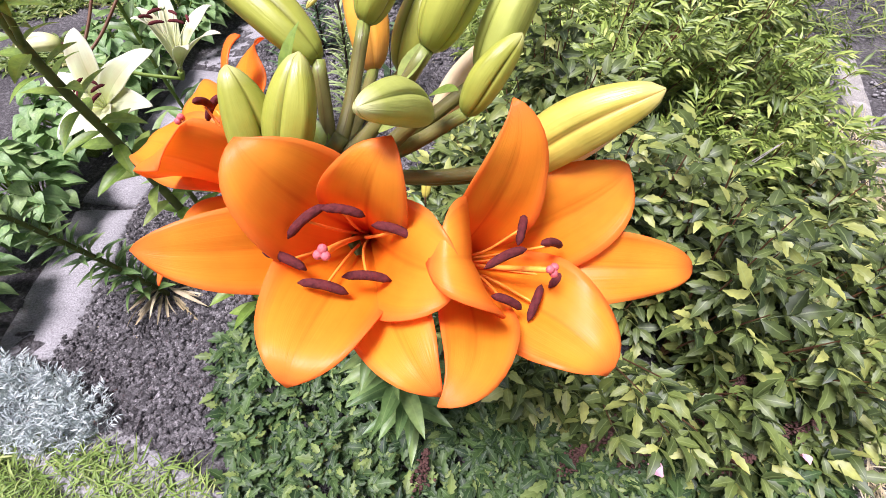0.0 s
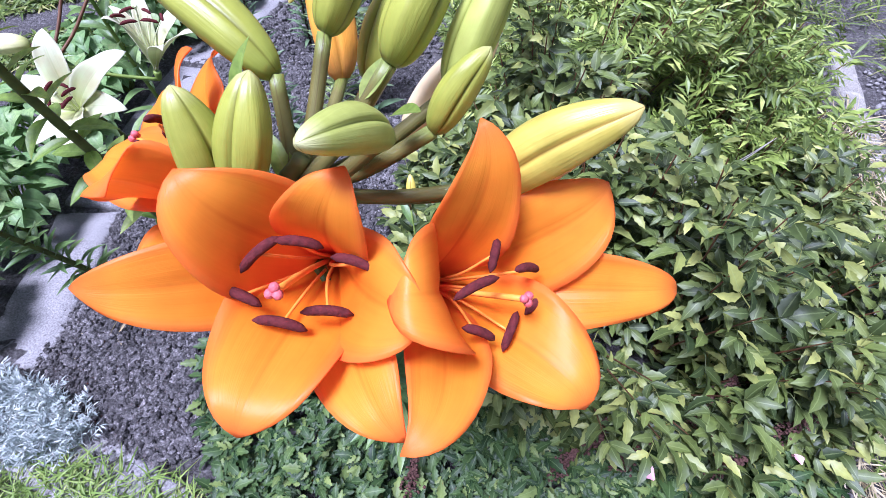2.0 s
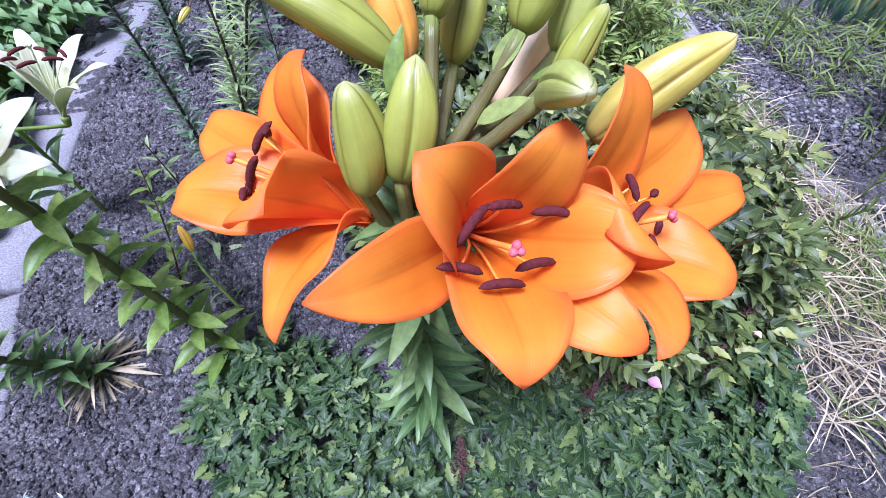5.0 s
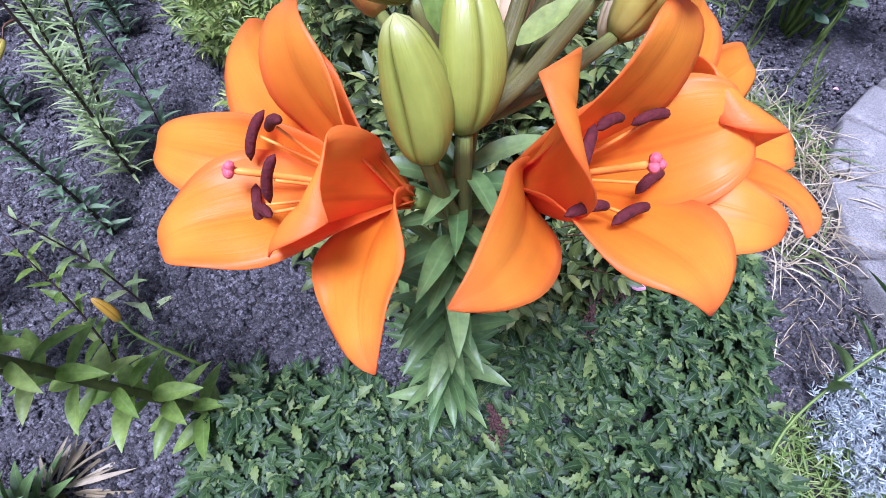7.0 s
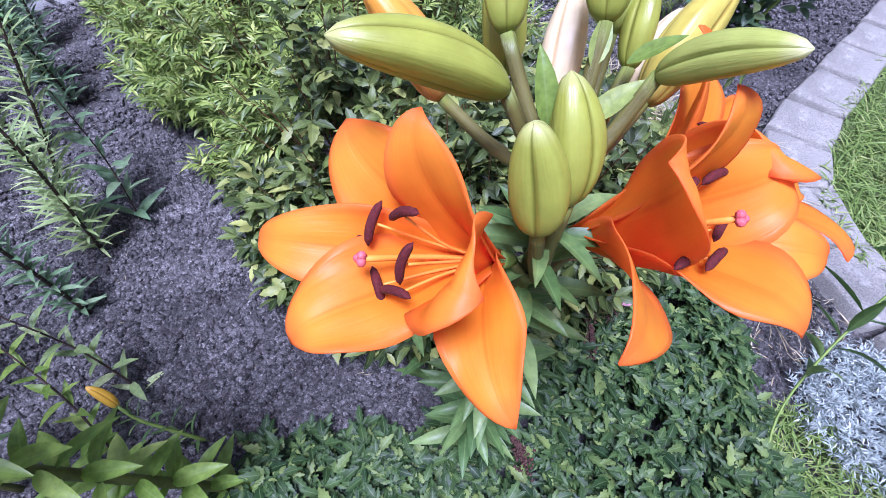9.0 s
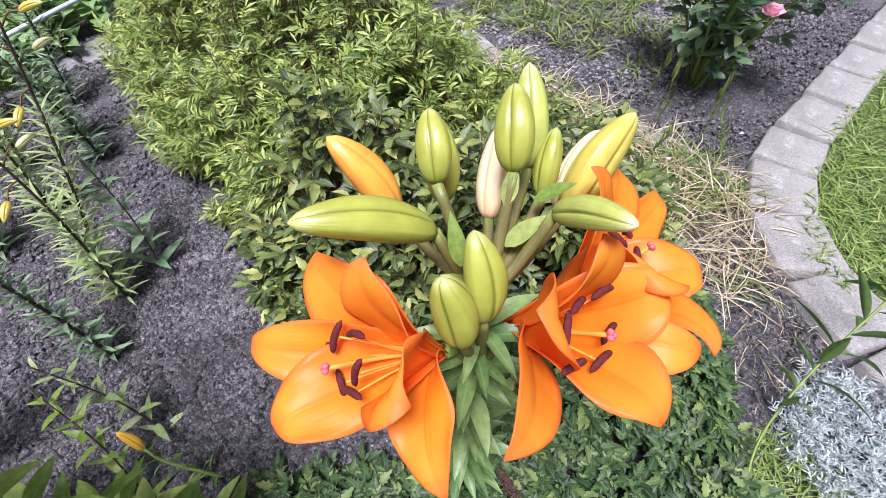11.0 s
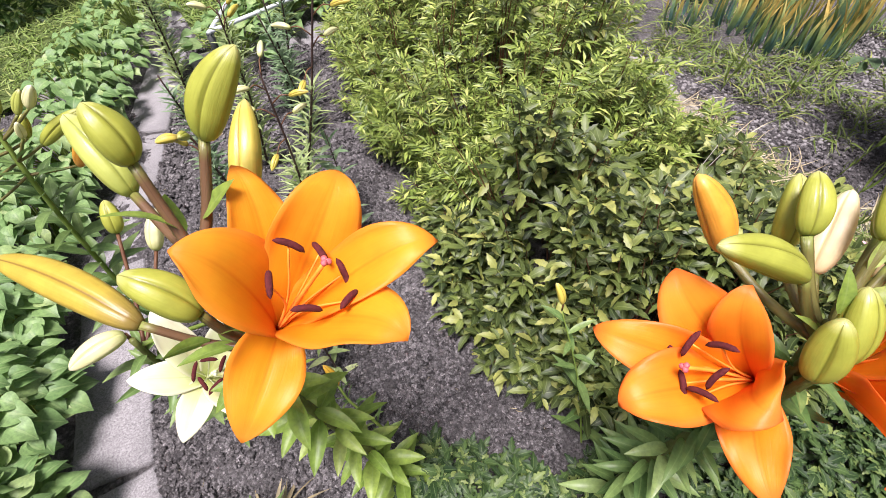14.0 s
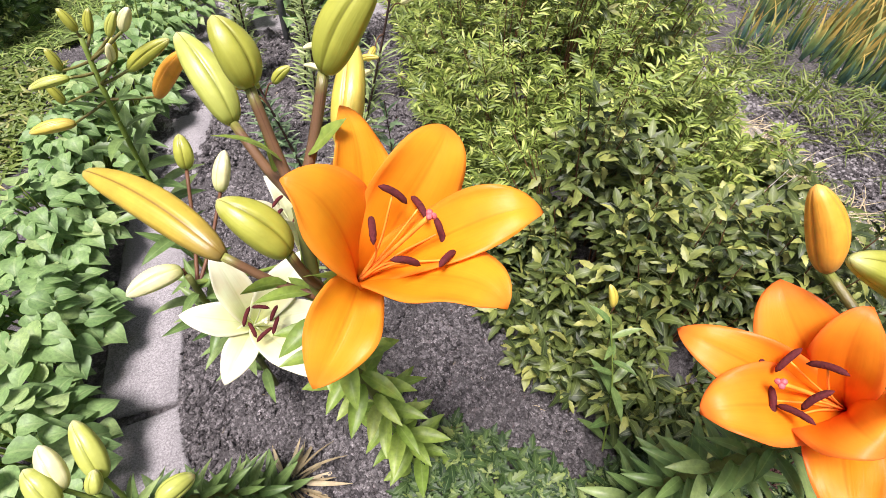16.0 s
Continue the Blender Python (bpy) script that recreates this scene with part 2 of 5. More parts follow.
M_LLEAFL = leaf_material("light_lily_leaf", (0.2, 0.32, 0.05), (0.33, 0.46, 0.085), (0.43, 0.53, 0.14), 0.42, 0.45, False, (0.36, 0.46, 0.16), 0.25, 0.45, 5)
M_LLEAFB = leaf_material("bluish_lily_leaf", (0.12, 0.21, 0.1), (0.22, 0.33, 0.17), (0.3, 0.4, 0.22), 0.42, 0.28, False, (0.3, 0.42, 0.2), 0.25, 0.45, 5)
M_LLEAFY = leaf_material("young_lily_leaf", (0.25, 0.35, 0.12), (0.4, 0.5, 0.2), (0.52, 0.6, 0.27), 0.45, 0.3, False, (0.4, 0.5, 0.2), 0.25, 0.45, 5)
M_SHRUB = leaf_material("shrub_leaf", (0.026, 0.046, 0.012), (0.13, 0.175, 0.036), (0.36, 0.38, 0.1), 0.52, 0.16, True, (0.32, 0.4, 0.15), 0.25, 0.5)
M_SHOOT = leaf_material("yellow_green_shoot", (0.08, 0.13, 0.024), (0.27, 0.36, 0.065), (0.48, 0.53, 0.15), 0.45, 0.18, True, (0.38, 0.45, 0.15))
M_COVER = leaf_material("cover_leaf", (0.014, 0.037, 0.011), (0.066, 0.118, 0.032), (0.19, 0.25, 0.068), 0.5, 0.18, True, (0.26, 0.36, 0.14), 0.25, 0.28)
M_BEAN = leaf_material("bean_leaf", (0.15, 0.27, 0.09), (0.23, 0.37, 0.13), (0.33, 0.44, 0.17), 0.5, 0.3, False, (0.34, 0.46, 0.18), 0.4, 0.4, 6)
M_SILVER = leaf_material("silver_leaf", (0.32, 0.38, 0.36), (0.5, 0.56, 0.53), (0.68, 0.72, 0.69), 0.7, 0.15, True, (0.6, 0.65, 0.6))
M_GRASS = leaf_material("grass_blade", (0.10, 0.16, 0.03), (0.2, 0.27, 0.06), (0.4, 0.38, 0.14), 0.5, 0.3, True, (0.3, 0.4, 0.1))
M_MOSS = leaf_material("fine_green", (0.15, 0.245, 0.045), (0.26, 0.36, 0.085), (0.4, 0.44, 0.15), 0.55, 0.3, True, (0.3, 0.4, 0.1))
M_STRAW = leaf_material("straw", (0.32, 0.26, 0.14), (0.56, 0.48, 0.3), (0.72, 0.65, 0.46), 0.6, 0.2, True, (0.6, 0.5, 0.3))
def sword_material(name, base, mid, tip):
    """Blue-green at the foot of the blade, yellow and brown towards its tip."""
    m, n, l = mat(name)
    uv = n.new("ShaderNodeUVMap")
    sx = n.new("ShaderNodeSeparateXYZ")
    l.new(uv.outputs[0], sx.inputs[0])
    g = n.new("ShaderNodeNewGeometry")
    shift = math_node(n, l, "MULTIPLY", math_node(n, l, "SUBTRACT", g.outputs["Random Per Island"], 0.5), 0.5)
    r = ramp(n, [(0.15, base), (0.5, mid), (0.85, tip)])
    l.new(math_node(n, l, "ADD", sx.outputs[1], shift), r.inputs[0])
    nz = tex(n, l, 70, 3)
    nr = ramp(n, [(0.3, (0.75, 0.75, 0.75)), (0.7, (1.15, 1.15, 1.15))])
    l.new(nz.outputs[0], nr.inputs[0])
    finish(n, l, mix(n, l, r.outputs[0], nr.outputs[0], 1.0, "MULTIPLY"), 0.5, 0.25, nz.outputs[0], 0.0005, 0.4)
    return m


M_IRIS = sword_material("iris_leaf", (0.07, 0.15, 0.12), (0.2, 0.3, 0.1), (0.55, 0.4, 0.1))
M_ROSE = leaf_material("rose_leaf", (0.06, 0.115, 0.055), (0.12, 0.19, 0.085), (0.17, 0.22, 0.08), 0.4, 0.2, True, (0.2, 0.26, 0.12))
M_PINK = plain("pink_rose_petal", (0.82, 0.34, 0.45), (0.92, 0.6, 0.66), 60, 0.5, 0.001, 0.2)
M_HEDGE = leaf_material("hedge_leaf", (0.03, 0.075, 0.015), (0.06, 0.12, 0.025), (0.1, 0.17, 0.04), 0.5, 0.2, True)
M_DEAD = plain("dead_plume", (0.05, 0.022, 0.018), (0.12, 0.06, 0.045), 300, 0.9, 0.002)
M_SOIL = earth_material("soil", (0.115, 0.109, 0.106), (0.175, 0.167, 0.163), (0.25, 0.239, 0.232))
M_CRUMB = earth_material("soil_crumb", (0.13, 0.124, 0.121), (0.21, 0.201, 0.196), (0.31, 0.297, 0.29), 420.0, 210, 0.006, 0.55)
M_STONE = plain("pale_stone", (0.2, 0.19, 0.185), (0.36, 0.35, 0.34), 120, 0.85, 0.002)
M_SLAB = concrete_material("slab_concrete", (0.22, 0.213, 0.21), (0.3, 0.292, 0.286), (0.38, 0.37, 0.36))
M_KERB = concrete_material("kerb_concrete", (0.22, 0.211, 0.185), (0.32, 0.306, 0.268), (0.42, 0.405, 0.363))
M_GRAVEL = plain("pale_gravel", (0.19, 0.182, 0.175), (0.31, 0.3, 0.29), 150, 0.9, 0.002)
M_LAWN = plain("lawn_turf", (0.045, 0.075, 0.018), (0.12, 0.16, 0.04), 55, 0.95, 0.02)
M_TWIG = plain("grey_dry_wood", (0.3, 0.27, 0.24), (0.5, 0.47, 0.43), 90, 0.8)
M_METAL = plain("dark_metal", (0.03, 0.035, 0.035), (0.07, 0.075, 0.07), 60, 0.5)
M_RAIL = plain("pale_rail", (0.42, 0.46, 0.48), (0.6, 0.64, 0.66), 40, 0.5)


# ---- mesh helpers ----
def mesh_object(name, verts, faces, material, parent=None, label="", uvs=None, smooth=True):
    me = bpy.data.meshes.new(name)
    me.from_pydata(np.asarray(verts, dtype=float).tolist(), [], faces)
    if uvs is not None:
        layer = me.uv_layers.new(name="UVMap")
        idx = np.empty(len(me.loops), dtype=np.int32)
        me.loops.foreach_get("vertex_index", idx)
        layer.data.foreach_set("uv", np.asarray(uvs, dtype=np.float32)[idx].ravel())
    if smooth:
        me.polygons.foreach_set("use_smooth", np.ones(len(me.polygons), dtype=bool))
    me.materials.append(material)
    ob = new(name, me)
    if parent is not None:
        ob.parent = parent
    if label:
        ob["label"] = label
    return ob


def shared(name, me, parent, m, label=""):
    ob = new(name, me)
    ob.parent = parent
    ob.matrix_basis = m
    if label:
        ob["label"] = label
    return ob


def thing(name, x, y, z, label, category, group=""):
    e = new(name)
    e.empty_display_size = 0.05
    e.location = (x, y, z)
    return tagged(e, label, category, group)


def V(*a):
    return np.array(a, dtype=float)


def unit(v):
    v = np.asarray(v, dtype=float)
    return v / (np.linalg.norm(v) + 1e-12)


def curve_points(ctrl, n):
    """Points along a smooth curve through the control points."""
    c = [np.asarray(p, dtype=float) for p in ctrl]
    if len(c) == 2:
        return np.array([c[0] + (c[1] - c[0]) * i / (n - 1) for i in range(n)])
    c = [2 * c[0] - c[1]] + c + [2 * c[-1] - c[-2]]
    out = []
    segs = len(c) - 3
    for i in range(n):
        s = i / (n - 1) * segs
        k = min(int(s), segs - 1)
        t = s - k
        a, b, d, e = c[k:k + 4]
        out.append(0.5 * (2 * b + (d - a) * t + (2 * a - 5 * b + 4 * d - e) * t * t + (3 * b - a - 3 * d + e) * t ** 3))
    return np.array(out)


def tube_data(pts, radii, sides=8, caps=True):
    pts = np.asarray(pts)
    n = len(pts)
    tang = np.gradient(pts, axis=0)
    verts, uvs, faces = [], [], []
    ref = V(0.3, 0.9, 0.2)
    for i in range(n):
        t = unit(tang[i])
        s = unit(np.cross(t, ref))
        u = np.cross(s, t)
        for k in range(sides):
            a = 2 * math.pi * k / sides
            verts.append(pts[i] + radii[i] * (math.cos(a) * s + math.sin(a) * u))
            uvs.append((k / sides, i / (n - 1)))
    for i in range(n - 1):
        for k in range(sides):
            k2 = (k + 1) % sides
            faces.append((i * sides + k, i * sides + k2, (i + 1) * sides + k2, (i + 1) * sides + k))
    if caps:
        faces.append(tuple(range(sides))[::-1])
        faces.append(tuple((n - 1) * sides + k for k in range(sides)))
    return verts, faces, uvs


def tube(name, ctrl, r0, r1, material, parent=None, label="", n=12, sides=8):
    pts = curve_points(ctrl, n)
    v, f, uv = tube_data(pts, np.linspace(r0, r1, n), sides)
    return mesh_object(name, v, f, material, parent, label, uv)


def strip(center, side, width, normal, lift, nv=2):
    """Grid blade from centre line, half widths and lift of the edges."""
    verts, uvs, faces = [], [], []
    n = len(center)
    for i in range(n):
        for j in range(2 * nv + 1):
            v = j / nv - 1
            verts.append(center[i] + side[i] * width[i] * v + normal[i] * lift[i] * v * v * width[i])
            uvs.append((j / (2 * nv), i / (n - 1)))
    m = 2 * nv + 1
    for i in range(n - 1):
        for j in range(m - 1):
            a = i * m + j
            faces.append((a, a + 1, a + m + 1, a + m))
    return np.array(verts), faces, uvs


def blade(length, width, droop=0.25, fold=0.35, n=6, peak=0.4, nv=1, wave=0.0, saw=0.0):
    """A leaf blade from the origin along +Y, its upper face to +Z."""
    u = np.linspace(0, 1, n)
    c = np.stack([wave * length * np.sin(u * 5), length * u * (1 - 0.12 * droop * u), droop * length * (0.35 * u - u * u)], 1)
    w = width * 0.5 * np.sin(math.pi * np.clip(u, 0, 1) ** (math.log(0.5) / math.log(peak))) ** 0.8
    w[1:-1:2] *= 1 - saw
    w[0], w[-1] = width * 0.08, width * 0.015
    s = np.tile(V(1, 0, 0), (n, 1))
    nn = np.tile(V(0, 0, 1), (n, 1))
    return strip(c, s, w, nn, np.full(n, fold), nv)


def join(parts):
    vs, fs, us, k = [], [], [], 0
    for v, f, u in parts:
        v = np.asarray(v)
        vs.append(v)
        fs += [tuple(i + k for i in q) for q in f]
        us += list(u)
        k += len(v)
    return np.vstack(vs), fs, us


def moved(part_data, m):
    v, f, u = part_data
    m = np.array(m)
    return np.asarray(v) @ m[:3, :3].T + m[:3, 3], f, u


def aim(direction, up=(0, 0, 1), roll=0.0):
    """Rotation that takes +Y to direction and +Z as near to up as can be."""
    y = Vector(direction).normalized()
    u = Vector(up)
    x = y.cross(u)
    if x.length < 1e-4:
        x = y.cross(Vector((0.3, 1, 0.1)))
    x.normalize()
    z = x.cross(y)
    m = Matrix((x, y, z)).transposed().to_4x4()
    return m @ Matrix.Rotation(roll, 4, "Y")


def scatter(name, templates, mats4, material, parent=None, label="", pick=None):
    """Many copies of small templates in one mesh."""
    rng = random.Random(len(mats4))
    vs, fs, us, k = [], [], [], 0
    for i, m in enumerate(mats4):
        v, f, u = templates[pick[i] if pick else rng.randrange(len(templates))]
        m = np.array(m)
        vs.append(v @ m[:3, :3].T + m[:3, 3])
        fs.append(np.array([list(q) for q in f]) + k if len({len(q) for q in f}) == 1 else [tuple(a + k for a in q) for q in f])
        us.append(np.asarray(u))
        k += len(v)
    faces = []
    for q in fs:
        faces += [tuple(int(a) for a in r) for r in q]
    return mesh_object(name, np.vstack(vs), faces, material, parent, label, np.vstack(us))


def inside(poly, x, y):
    c = False
    j = len(poly) - 1
    for i in range(len(poly)):
        xi, yi = poly[i]
        xj, yj = poly[j]
        if (yi > y) != (yj > y) and x < (xj - xi) * (y - yi) / (yj - yi) + xi:
            c = not c
        j = i
    return c


def edge_distance(poly, x, y):
    best = 9.0
    for (ax, ay), (bx, by) in zip(poly, poly[1:] + poly[:1]):
        dx, dy = bx - ax, by - ay
        t = max(0, min(1, ((x - ax) * dx + (y - ay) * dy) / (dx * dx + dy * dy)))
        best = min(best, math.hypot(ax + t * dx - x, ay + t * dy - y))
    return best


def sample(poly, count, rng):
    xs, ys = [p[0] for p in poly], [p[1] for p in poly]
    out = []
    while len(out) < count:
        x, y = rng.uniform(min(xs), max(xs)), rng.uniform(min(ys), max(ys))
        if inside(poly, x, y):
            out.append((x, y))
    return out


def hill(x, y):
    return 0.012 * noise.noise((x * 3.1, y * 3.1, 0.3)) + 0.006 * noise.noise((x * 11, y * 11, 2.3)) if abs(x) < 4 and abs(y) < 5 else 0.0


# ---- ground ----
def spaced(lo, hi, step, far, grow=1.35):
    core = list(np.arange(lo, hi + step / 2, step))
    a, s = lo, step
    left = []
    while a > -far:
        s *= grow
        a -= s
        left.append(a)
    b, s = hi, step
    right = []
    while b < far:
        s *= grow
        b += s
        right.append(b)
    return left[::-1] + core + right


def build_ground():
    xs, ys = spaced(-1.0, 0.3, 0.0065, 400), spaced(-0.3, 2.3, 0.0075, 400)
    verts, faces = [], []
    for y in ys:
        for x in xs:
            z = hill(x, y)
            if -1.2 < x < 0.8 and -0.6 < y < 2.5:
                z += 0.006 * noise.noise((x * 26, y * 26, 0)) + 0.007 * abs(noise.noise((x * 60, y * 60, 5))) + 0.004 * noise.noise((x * 130, y * 130, 9))
            verts.append((x, y, z))
    w = len(xs)
    for j in range(len(ys) - 1):
        for i in range(w - 1):
            a = j * w + i
            faces.append((a, a + 1, a + w + 1, a + w))
    g = mesh_object("ground", verts, faces, M_SOIL)
    tagged(g, "dark grey crumbly garden soil", "soil", kind="structure")


build_ground()


def lump(rng, r=1.0):
    bm = bmesh.new()
    bmesh.ops.create_icosphere(bm, subdivisions=1, radius=r)
    v = np.array([p.co[:] for p in bm.verts])
    f = [tuple(q.index for q in face.verts) for face in bm.faces]
    bm.free()
    v = v * np.array([[rng.uniform(0.65, 1.25)] for _ in v]) * V(1, rng.uniform(0.6, 1), rng.uniform(0.45, 0.8))
    return v, f, [(0.5, 0.5)] * len(v)


def crumb(rng):
    """A small angular crumb."""
    v = V(1, 1, 1) * np.array([(1, 0, 0), (0, 1, 0), (-1, 0, 0), (0, -1, 0), (0, 0, 1), (0, 0, -1)], dtype=float)
    v = v * np.array([[rng.uniform(0.75, 1.25)] for _ in v]) + np.array([[rng.uniform(-.34, .34) for _ in range(3)] for _ in v])
    return v, [(0, 1, 4), (1, 2, 4), (2, 3, 4), (3, 0, 4), (1, 0, 5), (2, 1, 5), (3, 2, 5), (0, 3, 5)], [(0.5, 0.5)] * 6


BARE = [(-0.61, 0.1), (-0.42, -0.06), (-0.29, 0.0), (-0.33, 0.13), (-0.29, 0.22), (-0.2, 0.25), (-0.13, 0.2), (-0.03, 0.08), (0.04, 0.18), (0.0, 0.4), (0.0, 0.6), (0.05, 0.95), (0.12, 1.3), (0.25, 1.95), (-0.27, 2.0), (-0.44, 1.45), (-0.56, 0.96), (-0.62, 0.46)]


def build_clods():
    rng = random.Random(3)
    temps = [crumb(rng) for _ in range(24)]
    ms = []
    near = [(px, min(py, 1.0)) for px, py in BARE]
    for x, y in sample(near, 62000, rng) + sample(BARE, 26000, rng) + sample([(0.5, -0.03), (0.62, 0.06), (0.9, 0.14), (0.9, -0.06), (0.72, -0.2), (0.6, -0.38), (0.4, -0.3), (0.42, -0.18)], 6500, rng) + sample([(1.02, -0.02), (2.2, -0.08), (2.4, 0.75), (1.08, 0.8)], 14000, rng):
        lumpy = 0.5 + 0.9 * noise.noise((x * 7, y * 7, 6.1))
        if rng.random() > 0.55 + 0.6 * lumpy:
            continue
        s = (0.0016 if x < 1 else 0.0028) + (0.0034 + 0.0036 * max(0.0, lumpy)) * rng.random() ** 2.4 + (0.005 if rng.random() < 0.006 else 0)
        s *= 1.35 if y > 1.0 else 1.0
        ms.append(Matrix.LocRotScale((x, y, (0.012 if x < -0.62 and y > 0.1 else hill(x, y)) + s * 0.6), Euler((rng.uniform(-.5, .5), rng.uniform(-.5, .5), rng.uniform(0, 6.3))), (s, s, s)))
    ob = scatter("soil_clods", temps, ms, M_CRUMB)
    ob.data.polygons.foreach_set("use_smooth", np.arange(len(ob.data.polygons)) % 16 < 8)
    tagged(ob, "small dark crumbs and clods of soil", "soil", kind="stuff")


build_clods()


def flat_stone(x, y, size, turn, label):
    rng = random.Random(int(x * 1000) + 7)
    v, f, u = lump(rng)
    m = Matrix.LocRotScale((0, 0, 0), None, (size, size * 0.55, size * 0.3))
    v, f, u = moved((v, f, u), m)
    ob = mesh_object("stone", v, f, M_STONE, None, "", u, smooth=False)
    ob.matrix_basis = pose(x, y, hill(x, y) + size * 0.1, 8, 6, turn)
    tagged(ob, label, "stone", "loose stones on the soil")


for sx, sy, sz, st in [(-0.25, 0.32, 0.014, 60), (-0.18, 0.30, 0.009, 10), (-0.33, 0.28, 0.008, 30), (-0.43, 0.13, 0.009, 70), (-0.5, 0.3, 0.008, 0), (-0.28, 0.47, 0.007, 20), (-0.1, 0.42, 0.008, 50), (-0.46, 0.03, 0.008, 15), (-0.52, 0.0, 0.007, 80)]:
    flat_stone(sx, sy, sz, st, "small pale flat stone lying on dark soil")


def slab(name, x0, x1, y0, y1, z0, z1, material, turn=0.0, at=(0, 0), seed=1, worn=0.006):
    """A worn concrete block with uneven edges."""
    rng = random.Random(seed)
    nx, ny = max(3, int((x1 - x0) / 0.03)), max(3, int((y1 - y0) / 0.03))
    verts, faces = [], []
    for k, z in enumerate((z0, z1 - worn, z1)):
        ins = 0.0 if k < 2 else worn
        for j in range(ny + 1):
            for i in range(nx + 1):
                x = x0 + ins + (x1 - x0 - 2 * ins) * i / nx
                y = y0 + ins + (y1 - y0 - 2 * ins) * j / ny
                e = noise.noise((x * 25 + seed, y * 25, z * 9)) * 0.004
                verts.append((x + (e if i in (0, nx) else 0), y + (e if j in (0, ny) else 0), z + (0.003 * noise.noise((x * 14, y * 14, seed)) if k == 2 else 0)))
    w, L = nx + 1, (nx + 1) * (ny + 1)
    for j in range(ny):
        for i in range(nx):
            a = 2 * L + j * w + i
            faces.append((a, a + 1, a + w + 1, a + w))
    for k in (0, 1):
        for i in range(nx):
            a, b = k * L + i, k * L + ny * w + i
            faces.append((a, a + 1, a + 1 + L, a + L))
            faces.append((b + 1, b, b + L, b + 1 + L))
        for j in range(ny):
            a, b = k * L + j * w, k * L + j * w + nx
            faces.append((a + w, a, a + L, a + w + L))
            faces.append((b, b + w, b + w + L, b + L))
    ob = mesh_object(name, verts, faces, material)
    ob.matrix_basis = pose(at[0], at[1], 0, 0, 0, turn)
    return ob


EDGING = tagged(new("garden_edging"), "grey concrete slab edging along the bed", "edging", kind="structure")
for i, (ax, ay, bx, by) in enumerate([(-0.648, 0.02, -0.680, 0.452), (-0.680, 0.462, -0.630, 0.955), (-0.627, 0.965, -0.500, 1.46), (-0.497, 1.47, -0.33, 2.0), (-0.327, 2.01, -0.12, 2.6)]):
    s = slab("slab", -0.064, 0.064, 0.003, math.hypot(bx - ax, by - ay) - 0.003, -0.05, 0.006 + 0.003 * (i % 2), M_SLAB, -math.degrees(math.atan2(bx - ax, by - ay)), (ax, ay), 10 + i)
    s.parent = EDGING
for i, (x, yy, L, a) in enumerate([(-0.62, 0.04, 0.22, -24), (-0.42, -0.05, 0.26, -24), (-0.18, -0.16, 0.3, -32)]):
    s = slab("slab", 0, L, -0.05, 0.05, -0.05, 0.014, M_SLAB, a, (x, yy), 30 + i)
    s.parent = EDGING

KERB = tagged(new("path_kerb"), "pale weathered concrete kerb blocks round the bed", "kerb", kind="structure")
KPTS = [(0.53, -0.86), (0.60, -0.58), (0.68, -0.40), (0.77, -0.26), (0.90, -0.15), (1.06, -0.098), (1.21, -0.088)]
NORTH = [(0.96, -0.02), (0.99, 0.22), (0.99, 0.5), (1.04, 0.8), (1.13, 1.08)]
for i, (a, b) in enumerate(list(zip(KPTS[:-1], KPTS[1:])) + list(zip(NORTH[:-1], NORTH[1:]))):
    L = math.hypot(b[0] - a[0], b[1] - a[1])
    ang = math.degrees(math.atan2(b[1] - a[1], b[0] - a[0]))
    wide = 0.072 if i < 6 else 0.028
    s = slab("kerb_block", 0.006, L, -wide, wide, -0.06, 0.03 if i < 6 else 0.009, M_KERB, ang, (a[0], a[1]), 50 + i)
    s.parent = KERB
x = 1.225
for i in range(11):
    s = slab("paving_block", 0.009, 0.185, -0.068, 0.068, -0.06, 0.032 + 0.004 * (i % 2), M_KERB, -4 + 2 * (i % 2), (x, -0.088 - (x - 1.2) * 0.05), 70 + i)
    s.parent = KERB
    x += 0.195
for i, (x, y, a) in enumerate([(-0.3, 1.8, 3), (0.1, 1.82, 2), (0.5, 1.83, -2)]):
    s = slab("slab", 0.004, 0.39, -0.07, 0.07, -0.05, 0.014, M_SLAB, a, (x, y), 90 + i)
    s.parent = EDGING


